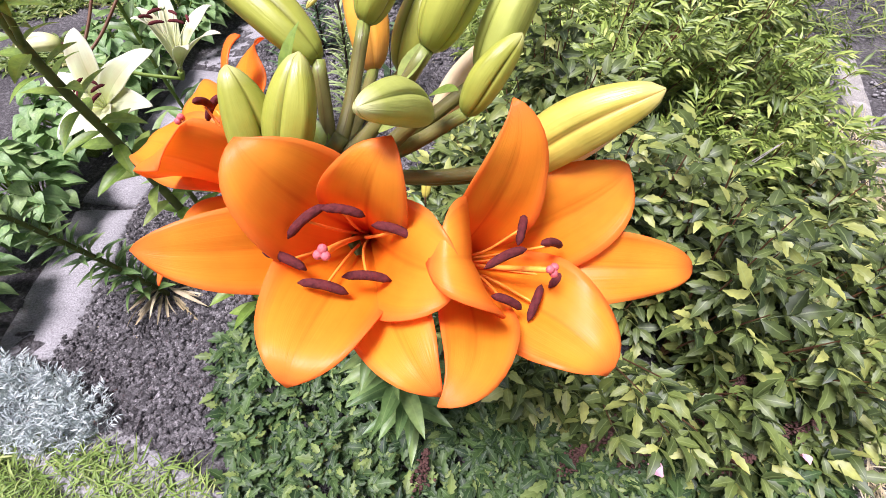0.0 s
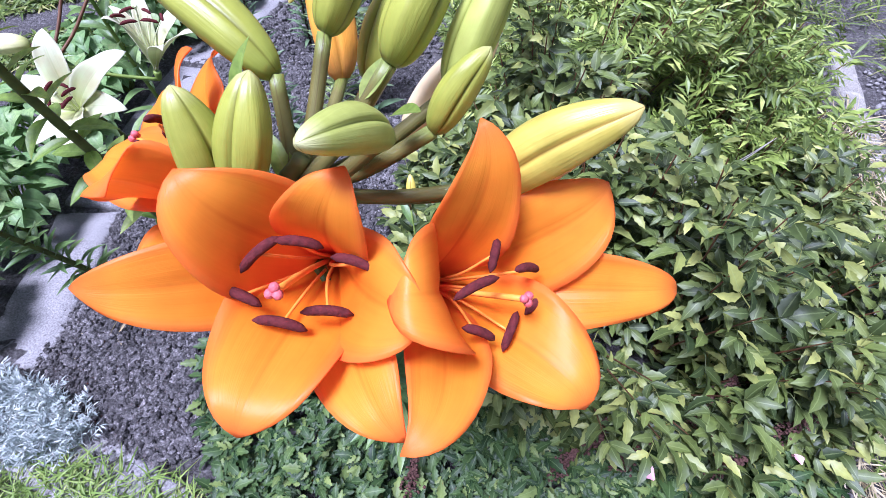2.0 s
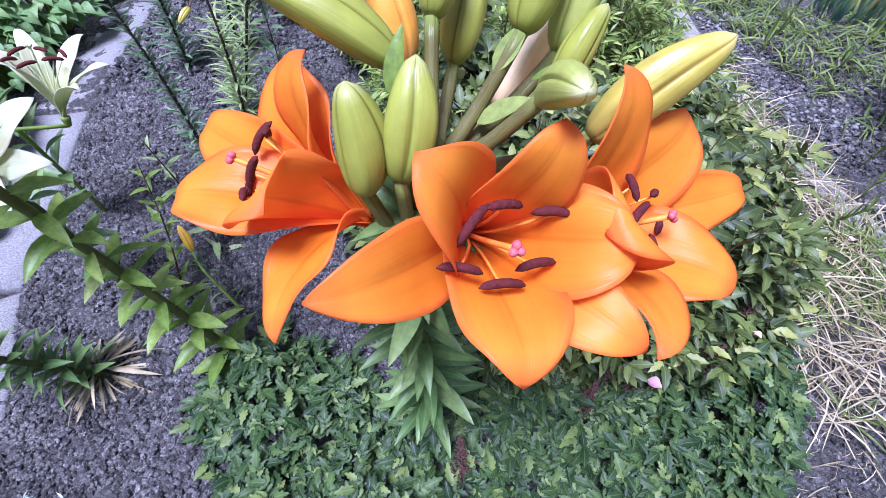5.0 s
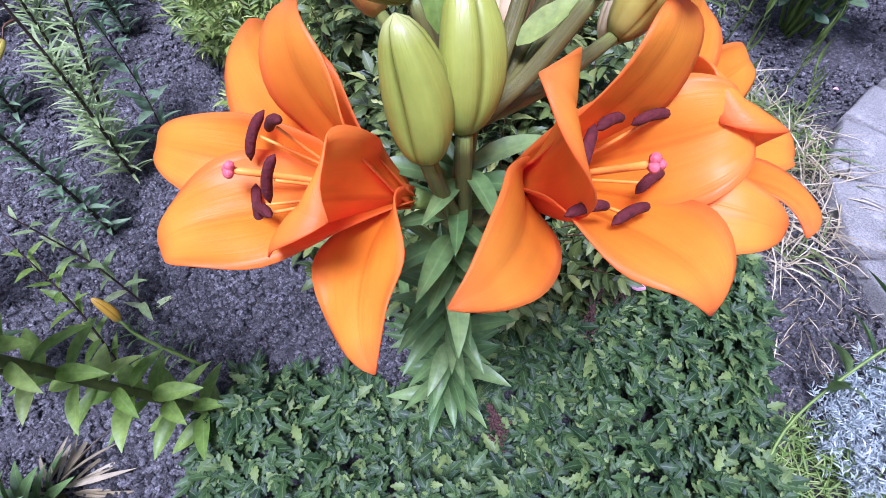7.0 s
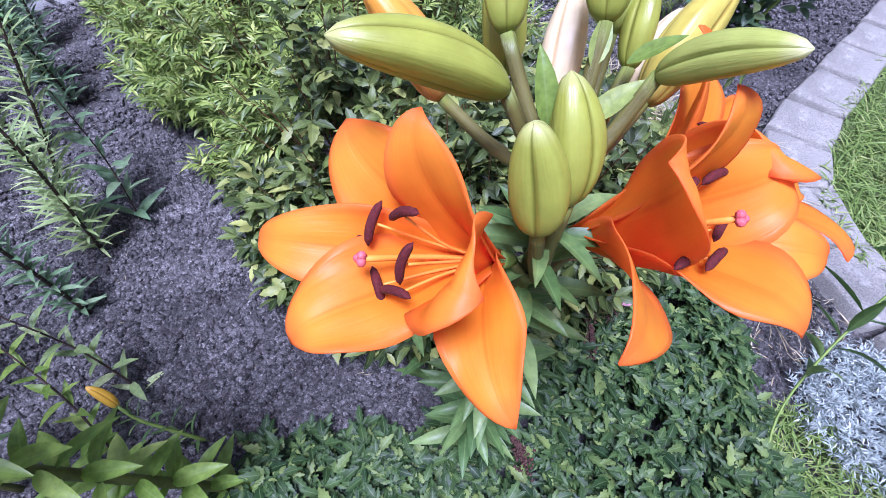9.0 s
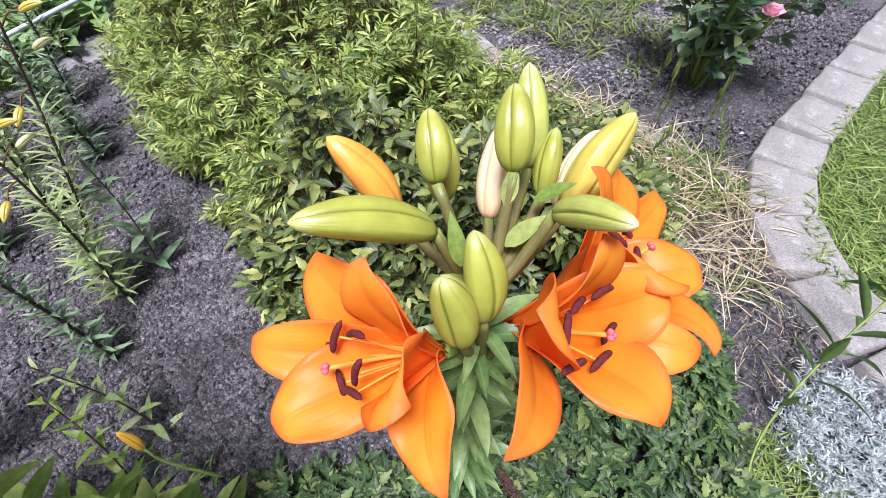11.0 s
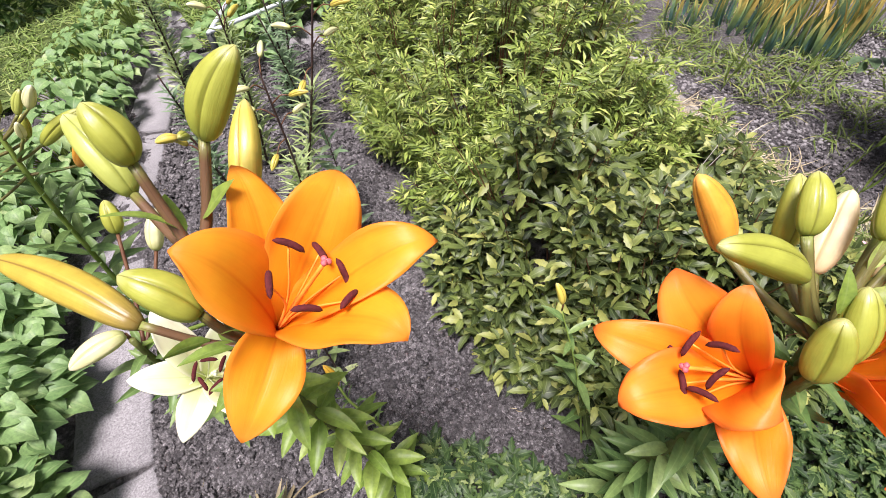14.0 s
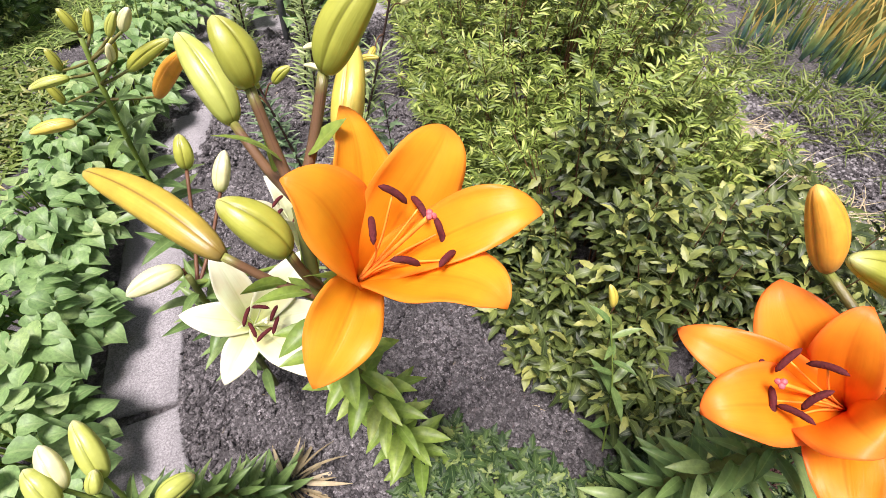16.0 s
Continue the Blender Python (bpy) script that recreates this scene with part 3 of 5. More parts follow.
# ---- lilies ----
def petal(parent, base, axis, tip, width, recurve, material, seed, thick=0.0007, cup=0.32, label="", curl=0.0, twist=0.0):
    """One tepal: out of the throat along the axis, then bent outward to its tip."""
    rng = random.Random(seed)
    b, a, t = V(*base), unit(axis), V(*tip)
    d = t - b
    L = np.linalg.norm(d)
    r = unit(d - a * np.dot(d, a))
    p1 = b + a * 0.27 * L + r * 0.09 * L
    p2 = t - r * 0.24 * L + a * recurve * L
    n, nv = 23, 7
    blunt = 1.72 if width > 0.055 else 1.48
    side0 = np.cross(a, r)
    verts, uvs, faces = [], [], []
    ph, k = rng.uniform(0, 6), rng.uniform(3.5, 5)
    for u in np.linspace(0, 1, n) ** 0.92:
        c = (1 - u) ** 3 * b + 3 * (1 - u) ** 2 * u * p1 + 3 * (1 - u) * u * u * p2 + u ** 3 * t
        g = unit(3 * (1 - u) ** 2 * (p1 - b) + 6 * (1 - u) * u * (p2 - p1) + 3 * u * u * (t - p2))
        back = unit(np.cross(side0, g))
        th = radians(twist) * min(1.0, u / 0.6)
        sd, back = side0 * math.cos(th) + back * math.sin(th), back * math.cos(th) - side0 * math.sin(th)
        if curl and u > 0.5:
            c = c + back * curl * L * (u - 0.5) ** 2 * 3
        if u < 0.52:
            q = u / 0.52
            w = 0.24 + 0.76 * (q * q * (3 - 2 * q)) ** 0.75
        else:
            q = (u - 0.52) / 0.48
            w = max(0.0, 1 - q ** blunt) ** 0.92 * 0.985 + 0.015
        w *= width * 0.44
        cp = cup * (1.9 * (1 - u) ** 1.5 - 0.05)
        for j in range(2 * nv + 1):
            v = j / nv - 1
            e = (0.15 * math.sin(k * u * 2 + ph + 1.5 * v) + 0.07 * math.sin(15 * u + ph * 2 + 2 * v)) * w * abs(v) ** 3
            o = -back * (cp * w * v * v) + back * (0.10 * w * math.exp(-(v / 0.15) ** 2)) * (1 - 0.8 * u) + back * e
            verts.append(c + sd * w * v + o)
            uvs.append((j / (2 * nv), u))
    m = 2 * nv + 1
    for i in range(n - 1):
        for j in range(m - 1):
            q = i * m + j
            faces.append((q, q + 1, q + m + 1, q + m))
    ob = mesh_object("petal", verts, faces, material, parent, label, uvs)
    md = ob.modifiers.new("thickness", "SOLIDIFY")
    md.thickness, md.offset = thick, 0
    return ob


def anther(parent, at, direction, length=0.021, material=None):
    d = unit(direction)
    side = unit(np.cross(d, V(0.2, 0.3, 1)))
    up = np.cross(side, d)
    pts = [V(*at) + d * length * (s - 0.5) + up * 0.10 * length * (1 - (2 * s - 1) ** 2) for s in np.linspace(0, 1, 9)]
    rad = [0.0022 * (max(0.02, 1 - (2 * s - 1) ** 4)) ** 0.5 for s in np.linspace(0, 1, 9)]
    v, f, u = tube_data(pts, rad, 8)
    return mesh_object("anther", v, f, M_ANTHER, parent, "dark brown pollen-covered anther", u)


def lily_flower(plant, base, axis, tips, stig, mats, seed):
    """mats: petal, filament. tips: place, width, recurve, curl."""
    rng = random.Random(seed)
    b, a = V(*base), unit(axis)
    cup_pts = curve_points([b - a * 0.013, b - a * 0.007, b - a * 0.001], 6)
    v, f, u = tube_data(cup_pts, [0.0035, 0.0039, 0.0045, 0.005, 0.0053, 0.0052], 10)
    fl = mesh_object("flower", v, f, M_STEMG, plant, "wide open lily blossom", u)
    for i, (tp, w, rc, cu, tw) in enumerate(tips):
        petal(fl, b + a * 0.001 * (i % 2), a, tp, w, rc, mats[0], seed * 10 + i, curl=cu, twist=tw, cup=0.3 if i % 2 else 0.38)
    st = V(*stig)
    x = unit(np.cross(a, V(0.1, 0.2, 1)))
    yv = np.cross(a, x)
    body = st - b
    for i in range(6):
        an = i * math.pi / 3 + 0.4
        out = (math.cos(an) * x + math.sin(an) * yv)
        end = b + body * (0.78 + 0.1 * rng.random()) + out * 0.0205 * rng.uniform(0.7, 1.2) * np.linalg.norm(body) / 0.08
        mid = b + body * 0.45 + out * 0.007
        tube("filament", [b, mid, end], 0.0009, 0.0007, mats[1], fl, "", 9, 6)
        turn = rng.uniform(-1.1, 1.1)
        tang = unit(unit(np.cross(out, a)) * math.cos(turn) + out * math.sin(turn) + a * rng.uniform(-0.3, 0.3))
        anther(fl, end + a * 0.001, tang, 0.0205 * rng.uniform(0.85, 1.12))
    tube("style", [b, b + body * 0.5 + x * 0.002, st], 0.0013, 0.0015, mats[1], fl, "", 9, 7)
    lobes = []
    for i in range(3):
        o = math.cos(i * 2.094 + seed) * x + math.sin(i * 2.094 + seed) * yv
        pts = [st + unit(body) * 0.0012 * q + o * (0.0002 + 0.0034 * q) for q in (0, 0.3, 0.65, 0.9, 1.0)]
        lobes.append(tube_data(pts, [0.0017, 0.0021, 0.002, 0.0013, 0.0005], 7))
    v, f, u = join(lobes)
    mesh_object("stigma", v, f, mats[2], fl, "knobby stigma", u)
    return fl


def bud(plant, base, tip, radius, material, label="", seed=0, bend=0.06):
    b, t = V(*base), V(*tip)
    d = t - b
    L = np.linalg.norm(d)
    g = unit(d)
    s = unit(np.cross(g, V(0.31, 0.2, 0.9)))
    up = np.cross(s, g)
    n, m = 22, 54
    verts, uvs, faces = [], [], []
    for i in range(n):
        u = i / (n - 1)
        c = b + d * u + up * bend * L * math.sin(math.pi * u)
        r = radius * (1.06 * ((u + 0.018) ** 0.46 * max(0.0, 1.0 - u) ** 0.6) / 0.482 + 0.05)
        for k in range(m):
            a = 2 * math.pi * k / m + 0.15 * u
            q = a - 0.15 * u
            groove = 0.17 * math.exp(-(math.sin(1.5 * q) / 0.15) ** 2)
            keel = 0.05 * math.exp(-(math.cos(1.5 * q) / 0.22) ** 2)
            rib = 1 - 0.06 * math.cos(3 * q) + (keel - groove) * math.sin(math.pi * u) ** 0.6
            verts.append(c + r * rib * (math.cos(a) * s + math.sin(a) * up))
            uvs.append((k / m, u))
    for i in range(n - 1):
        for k in range(m):
            k2 = (k + 1) % m
            faces.append((i * m + k, i * m + k2, (i + 1) * m + k2, (i + 1) * m + k))
    faces.append(tuple(range(m))[::-1])
    faces.append(tuple((n - 1) * m + k for k in range(m)))
    me_ob = mesh_object("bud", verts, faces, material, plant, label, uvs)
    # wrap-around u on the closing column
    uvl = me_ob.data.uv_layers[0].data
    for p in me_ob.data.polygons:
        if len(p.loop_indices) == 4:
            q = [uvl[i].uv[0] for i in p.loop_indices]
            if max(q) - min(q) > 0.5:
                for i in p.loop_indices:
                    if uvl[i].uv[0] < 0.5:
                        uvl[i].uv[0] += 1.0
    return me_ob


def leaf_mesh(name, length, width, droop, fold, material, n=7, peak=0.4, nv=2):
    v, f, u = blade(length, width, droop, fold, n, peak, nv)
    me = bpy.data.meshes.new(name)
    me.from_pydata([tuple(q) for q in v], [], f)
    ly = me.uv_layers.new(name="UVMap")
    idx = np.empty(len(me.loops), dtype=np.int32)
    me.loops.foreach_get("vertex_index", idx)
    ly.data.foreach_set("uv", np.asarray(u, dtype=np.float32)[idx].ravel())
    me.polygons.foreach_set("use_smooth", np.ones(len(me.polygons), dtype=bool))
    me.materials.append(material)
    return me


WIDE = [leaf_mesh("lily_leaf", 1.0, w, d, f, M_LLEAFL) for w, d, f in ((0.34, 0.2, 0.35), (0.3, 0.3, 0.3), (0.38, 0.4, 0.3))]
BRACTS = [leaf_mesh("bract", 1.0, w, d, f, M_LLEAFL) for w, d, f in ((0.34, 0.1, 0.3), (0.28, 0.35, 0.4))]
LEAVES = [leaf_mesh("lily_leaf", 1.0, w, d, f, M_LLEAF) for w, d, f in ((0.24, 0.25, 0.4), (0.28, 0.4, 0.3), (0.2, 0.1, 0.5), (0.26, 0.6, 0.35))]


def stem_leaves(plant, pts, count, lo, hi, size, seed, lift=0.5, meshes=None, small_top=0.6):
    """Leaves in a spiral up the stem, each an object."""
    rng = random.Random(seed)
    meshes = meshes or LEAVES
    n = len(pts)
    for i in range(count):
        s = lo + (hi - lo) * (i + rng.random() * 0.6) / count
        f = s * (n - 1)
        k = min(int(f), n - 2)
        p = pts[k] + (pts[k + 1] - pts[k]) * (f - k)
        g = unit(pts[k + 1] - pts[k])
        x = unit(np.cross(g, V(0.2, 0.5, 0.31)))
        yv = np.cross(g, x)
        a = i * 2.399 + rng.uniform(-0.3, 0.3)
        d = math.cos(a) * x + math.sin(a) * yv + g * (lift + rng.uniform(-0.25, 0.25))
        L = size * rng.uniform(0.8, 1.15) * (1 - (1 - small_top) * (s - lo) / (hi - lo))
        m = Matrix.Translation(Vector(p + unit(d) * 0.003)) @ aim(d, tuple(g), rng.uniform(-0.3, 0.3)) @ Matrix.Diagonal((L, L, L, 1))
        shared("leaf", meshes[rng.randrange(len(meshes))], plant, m)


def at_world(e):
    """Parts of a lily are written in the place's own axes; the empty at its foot carries them."""
    inv = Matrix.Translation(e.location).inverted()
    for o in e.children:
        o.matrix_parent_inverse = inv
    return e


FLOWER_A = ((0.010, 0.001, 0.520), (0.0, -0.064, 0.062), [
    ((-0.024, -0.029, 0.617), 0.060, 0.14, 0.03, -24), ((-0.075, -0.054, 0.575), 0.047, 0.12, 0.0, 0), ((-0.003, -0.102, 0.556), 0.060, 0.12, 0.0, 0),
    ((0.056, -0.100, 0.547), 0.047, 0.14, 0.0, 0), ((0.067, -0.062, 0.578), 0.060, 0.20, 0.06, 8), ((0.036, -0.029, 0.620), 0.047, 0.15, 0.05, 0)], (0.008, -0.058, 0.583))
FLOWER_B = ((0.052, -0.004, 0.502), (0.052, -0.040, 0.054), [
    ((0.082, 0.006, 0.610), 0.045, 0.12, 0.0, 32), ((0.146, 0.016, 0.565), 0.060, 0.12, 0.0, 12), ((0.188, -0.015, 0.521), 0.045, 0.12, 0.0, 0),
    ((0.131, -0.079, 0.522), 0.060, 0.12, 0.0, -22), ((0.055, -0.106, 0.553), 0.045, 0.18, 0.0, -42), ((0.046, -0.060, 0.592), 0.064, 0.30, 0.18, -22)], (0.104, -0.042, 0.553))
FLOWER_C = ((-0.037, 0.020, 0.524), (-0.064, 0.022, 0.046), [
    ((-0.117, 0.108, 0.538), 0.047, 0.12, 0.0, 0), ((-0.139, 0.055, 0.530), 0.058, 0.12, 0.0, 10), ((-0.097, -0.039, 0.521), 0.047, 0.18, 0.0, 25),
    ((-0.086, -0.006, 0.574), 0.066, 0.40, 0.04, 20), ((-0.054, 0.059, 0.609), 0.044, 0.13, 0.05, -25), ((-0.060, 0.101, 0.581), 0.060, 0.12, 0.0, -18)], (-0.100, 0.048, 0.561))
FLOWER_L = ((-0.322, 0.212, 0.556), (0.40, -0.22, 0.82), [
    ((-0.305, 0.278, 0.650), 0.050, 0.12, 0.0, 10), ((-0.246, 0.248, 0.643), 0.064, 0.12, 0.0, 0), ((-0.212, 0.176, 0.624), 0.050, 0.12, 0.0, -8),
    ((-0.257, 0.131, 0.610), 0.064, 0.12, 0.0, -18), ((-0.366, 0.155, 0.542), 0.056, 0.28, 0.0, 0), ((-0.351, 0.220, 0.653), 0.064, 0.14, 0.0, 16)], (-0.279, 0.190, 0.631))


def pedicel(plant, a, b, c, r=0.0034, material=None, label=""):
    mid = (V(*a) + V(*b)) / 2 + V(0, 0, -0.006)
    tube("pedicel", [a, mid, b], r * 1.15, r, material or M_STEM, plant, label, 9, 8)


def main_lily():
    e = thing("orange_lily", 0.004, 0.036, 0.0, "orange lily with three open blossoms and many green buds", "lily", "lilies in the bed")
    stem = [(0.004, 0.036, -0.01), (0.002, 0.030, 0.2), (-0.012, 0.018, 0.4), (-0.014, 0.010, 0.545), (0.0, 0.02, 0.575)]
    pts = curve_points(stem, 22)
    v, f, u = tube_data(pts, np.linspace(0.0062, 0.0042, 22), 10)
    mesh_object("stem", v, f, M_STEM, e, "dark green-brown stem", u)
    mats = (M_ORANGE, M_FIL, M_STIG)
    for k, (b, a, tips, st) in enumerate((FLOWER_A, FLOWER_B, FLOWER_C)):
        lily_flower(e, b, a, tips, st, mats, 11 + k)
    node = (-0.016, 0.004, 0.5)
    for b, a in ((FLOWER_A[0], FLOWER_A[1]), (FLOWER_B[0], FLOWER_B[1]), (FLOWER_C[0], FLOWER_C[1])):
        pedicel(e, node, tuple(V(*b) - unit(a) * 0.012), None, 0.0032)
    top = (-0.006, 0.012, 0.56)
    buds = [((-0.012, 0.048, 0.600), (-0.076, 0.082, 0.635), 0.0132, M_BUD, top), ((0.004, 0.100, 0.562), (-0.010, 0.142, 0.616), 0.0140, M_BUDO, top),
            ((0.010, 0.066, 0.610), (0.030, 0.090, 0.640), 0.0112, M_BUD, top), ((0.026, 0.076, 0.576), (0.046, 0.102, 0.622), 0.0125, M_BUD, top),
            ((0.046, 0.052, 0.560), (0.092, 0.078, 0.604), 0.0128, M_BUDC, top), ((0.044, 0.036, 0.614), (0.070, 0.059, 0.650), 0.0125, M_BUD, top),
            ((0.070, 0.042, 0.596), (0.096, 0.068, 0.648), 0.0118, M_BUDP, top), ((0.062, 0.024, 0.588), (0.086, 0.036, 0.622), 0.009, M_BUD, top),
            ((0.086, 0.016, 0.560), (0.146, 0.012, 0.612), 0.0150, M_BUDY, top), ((0.096, 0.026, 0.548), (0.146, 0.032, 0.588), 0.0130, M_BUDC, top),
            ((0.044, 0.004, 0.602), (0.028, -0.043, 0.640), 0.0098, M_BUDP, top), ((-0.040, 0.002, 0.566), (-0.041, 0.015, 0.617), 0.0132, M_BUD, node),
            ((-0.024, 0.000, 0.572), (-0.010, 0.021, 0.620), 0.0128, M_BUD, node)]
    for i, (b, t, r, m, org) in enumerate(buds):
        bud(e, b, t, r * 0.8, m, "plump closed lily bud", i, 0.05)
        pedicel(e, org, b, None, 0.0036, M_PED)
    rng = random.Random(5)
    for p, d, L in [((-0.005, 0.01, 0.56), (-0.3, 0.5, 0.6), 0.04), ((0.02, 0.02, 0.58), (0.5, -0.3, 0.5), 0.035), ((0.03, 0.03, 0.6), (0.5, 0.2, 0.6), 0.03),
                    ((0.045, 0.02, 0.6), (0.4, -0.5, 0.5), 0.03), ((-0.02, 0.02, 0.6), (0.1, 0.3, 0.8), 0.035)]:
        m = Matrix.Translation(p) @ aim(d, (0, 0, 1), rng.uniform(-0.5, 0.5)) @ Matrix.Diagonal((L * 1.0, L * 0.9, L * 0.9, 1))
        shared("bract", BRACTS[rng.randrange(2)], e, m)
    stem_leaves(e, pts, 96, 0.10, 0.74, 0.070, 9, 0.5)
    at_world(e)


def side_lily():
    e = thing("amber_lily", -0.243, 0.205, 0.0, "amber-orange lily with one open blossom and large buds", "lily", "lilies in the bed")
    stem = [(-0.243, 0.205, -0.01), (-0.285, 0.222, 0.16), (-0.322, 0.232, 0.33), (-0.346, 0.224, 0.5), (-0.345, 0.238, 0.612)]
    pts = curve_points(stem, 22)
    v, f, u = tube_data(pts, np.linspace(0.0062, 0.0045, 22), 10)
    mesh_object("stem", v, f, M_STEM, e, "dark green-brown stem", u)
    b, a, tips, st = FLOWER_L
    lily_flower(e, b, a, tips, st, (M_AMBER, M_FIL, M_STIG), 21)
    pedicel(e, (-0.346, 0.224, 0.50), tuple(V(*b) - unit(a) * 0.012), None, 0.003)
    top = (-0.344, 0.240, 0.615)
    buds = [((-0.312, 0.275, 0.676), (-0.278, 0.275, 0.723), 0.0140, M_BUD, top), ((-0.353, 0.280, 0.670), (-0.361, 0.297, 0.703), 0.0130, M_BUD, top),
            ((-0.370, 0.318, 0.624), (-0.388, 0.368, 0.664), 0.0140, M_BUDP, top), ((-0.400, 0.255, 0.568), (-0.484, 0.365, 0.574), 0.0155, M_BUDA, (-0.345, 0.222, 0.535)),
            ((-0.358, 0.224, 0.590), (-0.388, 0.250, 0.622), 0.0150, M_BUD, (-0.345, 0.222, 0.55)), ((-0.305, 0.285, 0.610), (-0.278, 0.338, 0.657), 0.0130, M_BUDY, top)]
    for i, (bb, t, r, m, org) in enumerate(buds):
        bud(e, bb, t, r * 0.74, m, "plump closed lily bud", i, 0.05)
        pedicel(e, org, bb, None, 0.0032, M_PEDR)
        p, d = V(*org) * 0.62 + V(*bb) * 0.38, V(*bb) - V(*org)
        k = 0.032 + 0.008 * (i % 3)
        shared("bract", BRACTS[i % 2], e, Matrix.Translation(Vector(p)) @ aim(d + V(0.03 * (-1) ** i, -0.03, -0.01), (0, 0, 1), 0.6 * i) @ Matrix.Diagonal((k * 1.3, k, k, 1)))
    stem_leaves(e, pts, 66, 0.03, 0.86, 0.066, 19, 0.22, WIDE)
    at_world(e)


def cream_lily():
    e = thing("cream_lily", -0.455, 0.43, 0.0, "cream-white lily with open blossoms behind the amber lily", "lily", "lilies in the bed")
    pts = curve_points([(-0.455, 0.43, -0.01), (-0.465, 0.43, 0.2), (-0.470, 0.40, 0.31), (-0.470, 0.39, 0.40)], 18)
    v, f, u = tube_data(pts, np.linspace(0.005, 0.0035, 18), 8)
    mesh_object("stem", v, f, M_STEM, e, "dark stem", u)
    tips = [((-0.488, 0.356, 0.382), 0.043, 0.12, 0, 0), ((-0.464, 0.287, 0.333), 0.041, 0.12, 0, 0), ((-0.370, 0.252, 0.350), 0.045, 0.12, 0, 0), ((-0.340, 0.325, 0.360), 0.041, 0.12, 0, 0),
            ((-0.340, 0.380, 0.405), 0.045, 0.12, 0, 0), ((-0.440, 0.395, 0.425), 0.042, 0.12, 0, 0)]
    lily_flower(e, (-0.424, 0.346, 0.338), (0.15, -0.42, 0.88), tips, (-0.404, 0.312, 0.392), (M_WHITE, M_FILW, M_FILW), 31)
    pedicel(e, (-0.470, 0.40, 0.31), (-0.427, 0.355, 0.327), None, 0.0025, M_STEMG)
    tips2 = [((-0.370, 0.410, 0.430), 0.026, 0.1, 0, 0), ((-0.300, 0.390, 0.400), 0.024, 0.12, 0, 0), ((-0.280, 0.450, 0.390), 0.026, 0.12, 0, 0), ((-0.310, 0.510, 0.400), 0.024, 0.1, 0, 0), ((-0.370, 0.500, 0.420), 0.026, 0.1, 0, 0), ((-0.390, 0.460, 0.420), 0.024, 0.1, 0, 0)]
    lily_flower(e, (-0.352, 0.430, 0.345), (0.01, 0.01, 0.06), tips2, (-0.340, 0.440, 0.430), (M_WHITE, M_FILW, M_FILW), 33)
    pedicel(e, (-0.470, 0.392, 0.385), (-0.353, 0.428, 0.332), None, 0.0025, M_STEMG)
    for i, (bb, t, r, m) in enumerate([((-0.446, 0.497, 0.455), (-0.442, 0.52, 0.486), 0.0085, M_BUD), ((-0.42, 0.48, 0.427), (-0.402, 0.509, 0.462), 0.0085, M_BUDW), ((-0.475, 0.40, 0.402), (-0.53, 0.385, 0.400), 0.0105, M_BUDW)]):
        bud(e, bb, t, r, m, "slim cream lily bud", i)
        pedicel(e, (-0.470, 0.394, 0.37), bb, None, 0.002, M_STEMR)
    stem_leaves(e, pts, 34, 0.1, 0.9, 0.075, 29, 0.6)
    at_world(e)


def leaning_lily():
    e = thing("leaning_lily", -0.460, 0.250, 0.0, "lily leaning low over the slabs, dry leaves at its foot", "lily", "lilies in the bed")
    pts = curve_points([(-0.460, 0.250, -0.010), (-0.500, 0.240, 0.100), (-0.540, 0.226, 0.210), (-0.570, 0.206, 0.310)], 16)
    v, f, u = tube_data(pts, np.linspace(0.005, 0.0035, 16), 8)
    mesh_object("stem", v, f, M_STEM, e, "dark stem", u)
    for i, (bb, t, r, m) in enumerate([((-0.567, 0.226, 0.352), (-0.579, 0.274, 0.384), 0.0095, M_BUDP), ((-0.593, 0.224, 0.362), (-0.603, 0.260, 0.386), 0.0085, M_BUDW), ((-0.598, 0.212, 0.360), (-0.613, 0.244, 0.384), 0.009, M_BUDP),
                                       ((-0.572, 0.214, 0.356), (-0.566, 0.228, 0.372), 0.006, M_BUDP), ((-0.535, 0.198, 0.326), (-0.502, 0.210, 0.324), 0.0095, M_BUDP)]):
        bud(e, bb, t, r, m, "slim cream lily bud", i)
        pedicel(e, (-0.566, 0.209, 0.300), bb, None, 0.002, M_STEMG)
    stem_leaves(e, pts, 92, 0.06, 0.97, 0.056, 39, 0.5)
    rng = random.Random(8)
    ms = []
    for i in range(34):
        a = rng.uniform(0, 6.3)
        ms.append(Matrix.Translation((-0.46 + 0.012 * math.cos(a), 0.25 + 0.012 * math.sin(a), 0.03 * rng.random() + 0.008)) @ aim((math.cos(a) + 0.4, math.sin(a) - 0.2, rng.uniform(-0.25, 0.1)), (0, 0, 1), rng.uniform(-1, 1)) @ Matrix.Diagonal((rng.uniform(0.05, 0.085),) * 3 + (1,)))
    scatter("dry_leaves", [blade(1, 0.09, 0.2, 0.5, 6)], ms, M_STRAW, e, "dry straw-brown leaves")
    at_world(e)


NARROW = {}


def narrow_leaf(wide, kind, material):
    key = (wide, kind, material.name)
    if key not in NARROW:
        NARROW[key] = leaf_mesh("narrow_leaf", 1.0, wide * (1.0 - 0.15 * kind), 0.35 - 0.2 * kind, 0.4 + 0.1 * kind, material, 6, 0.4, 1)
    return NARROW[key]


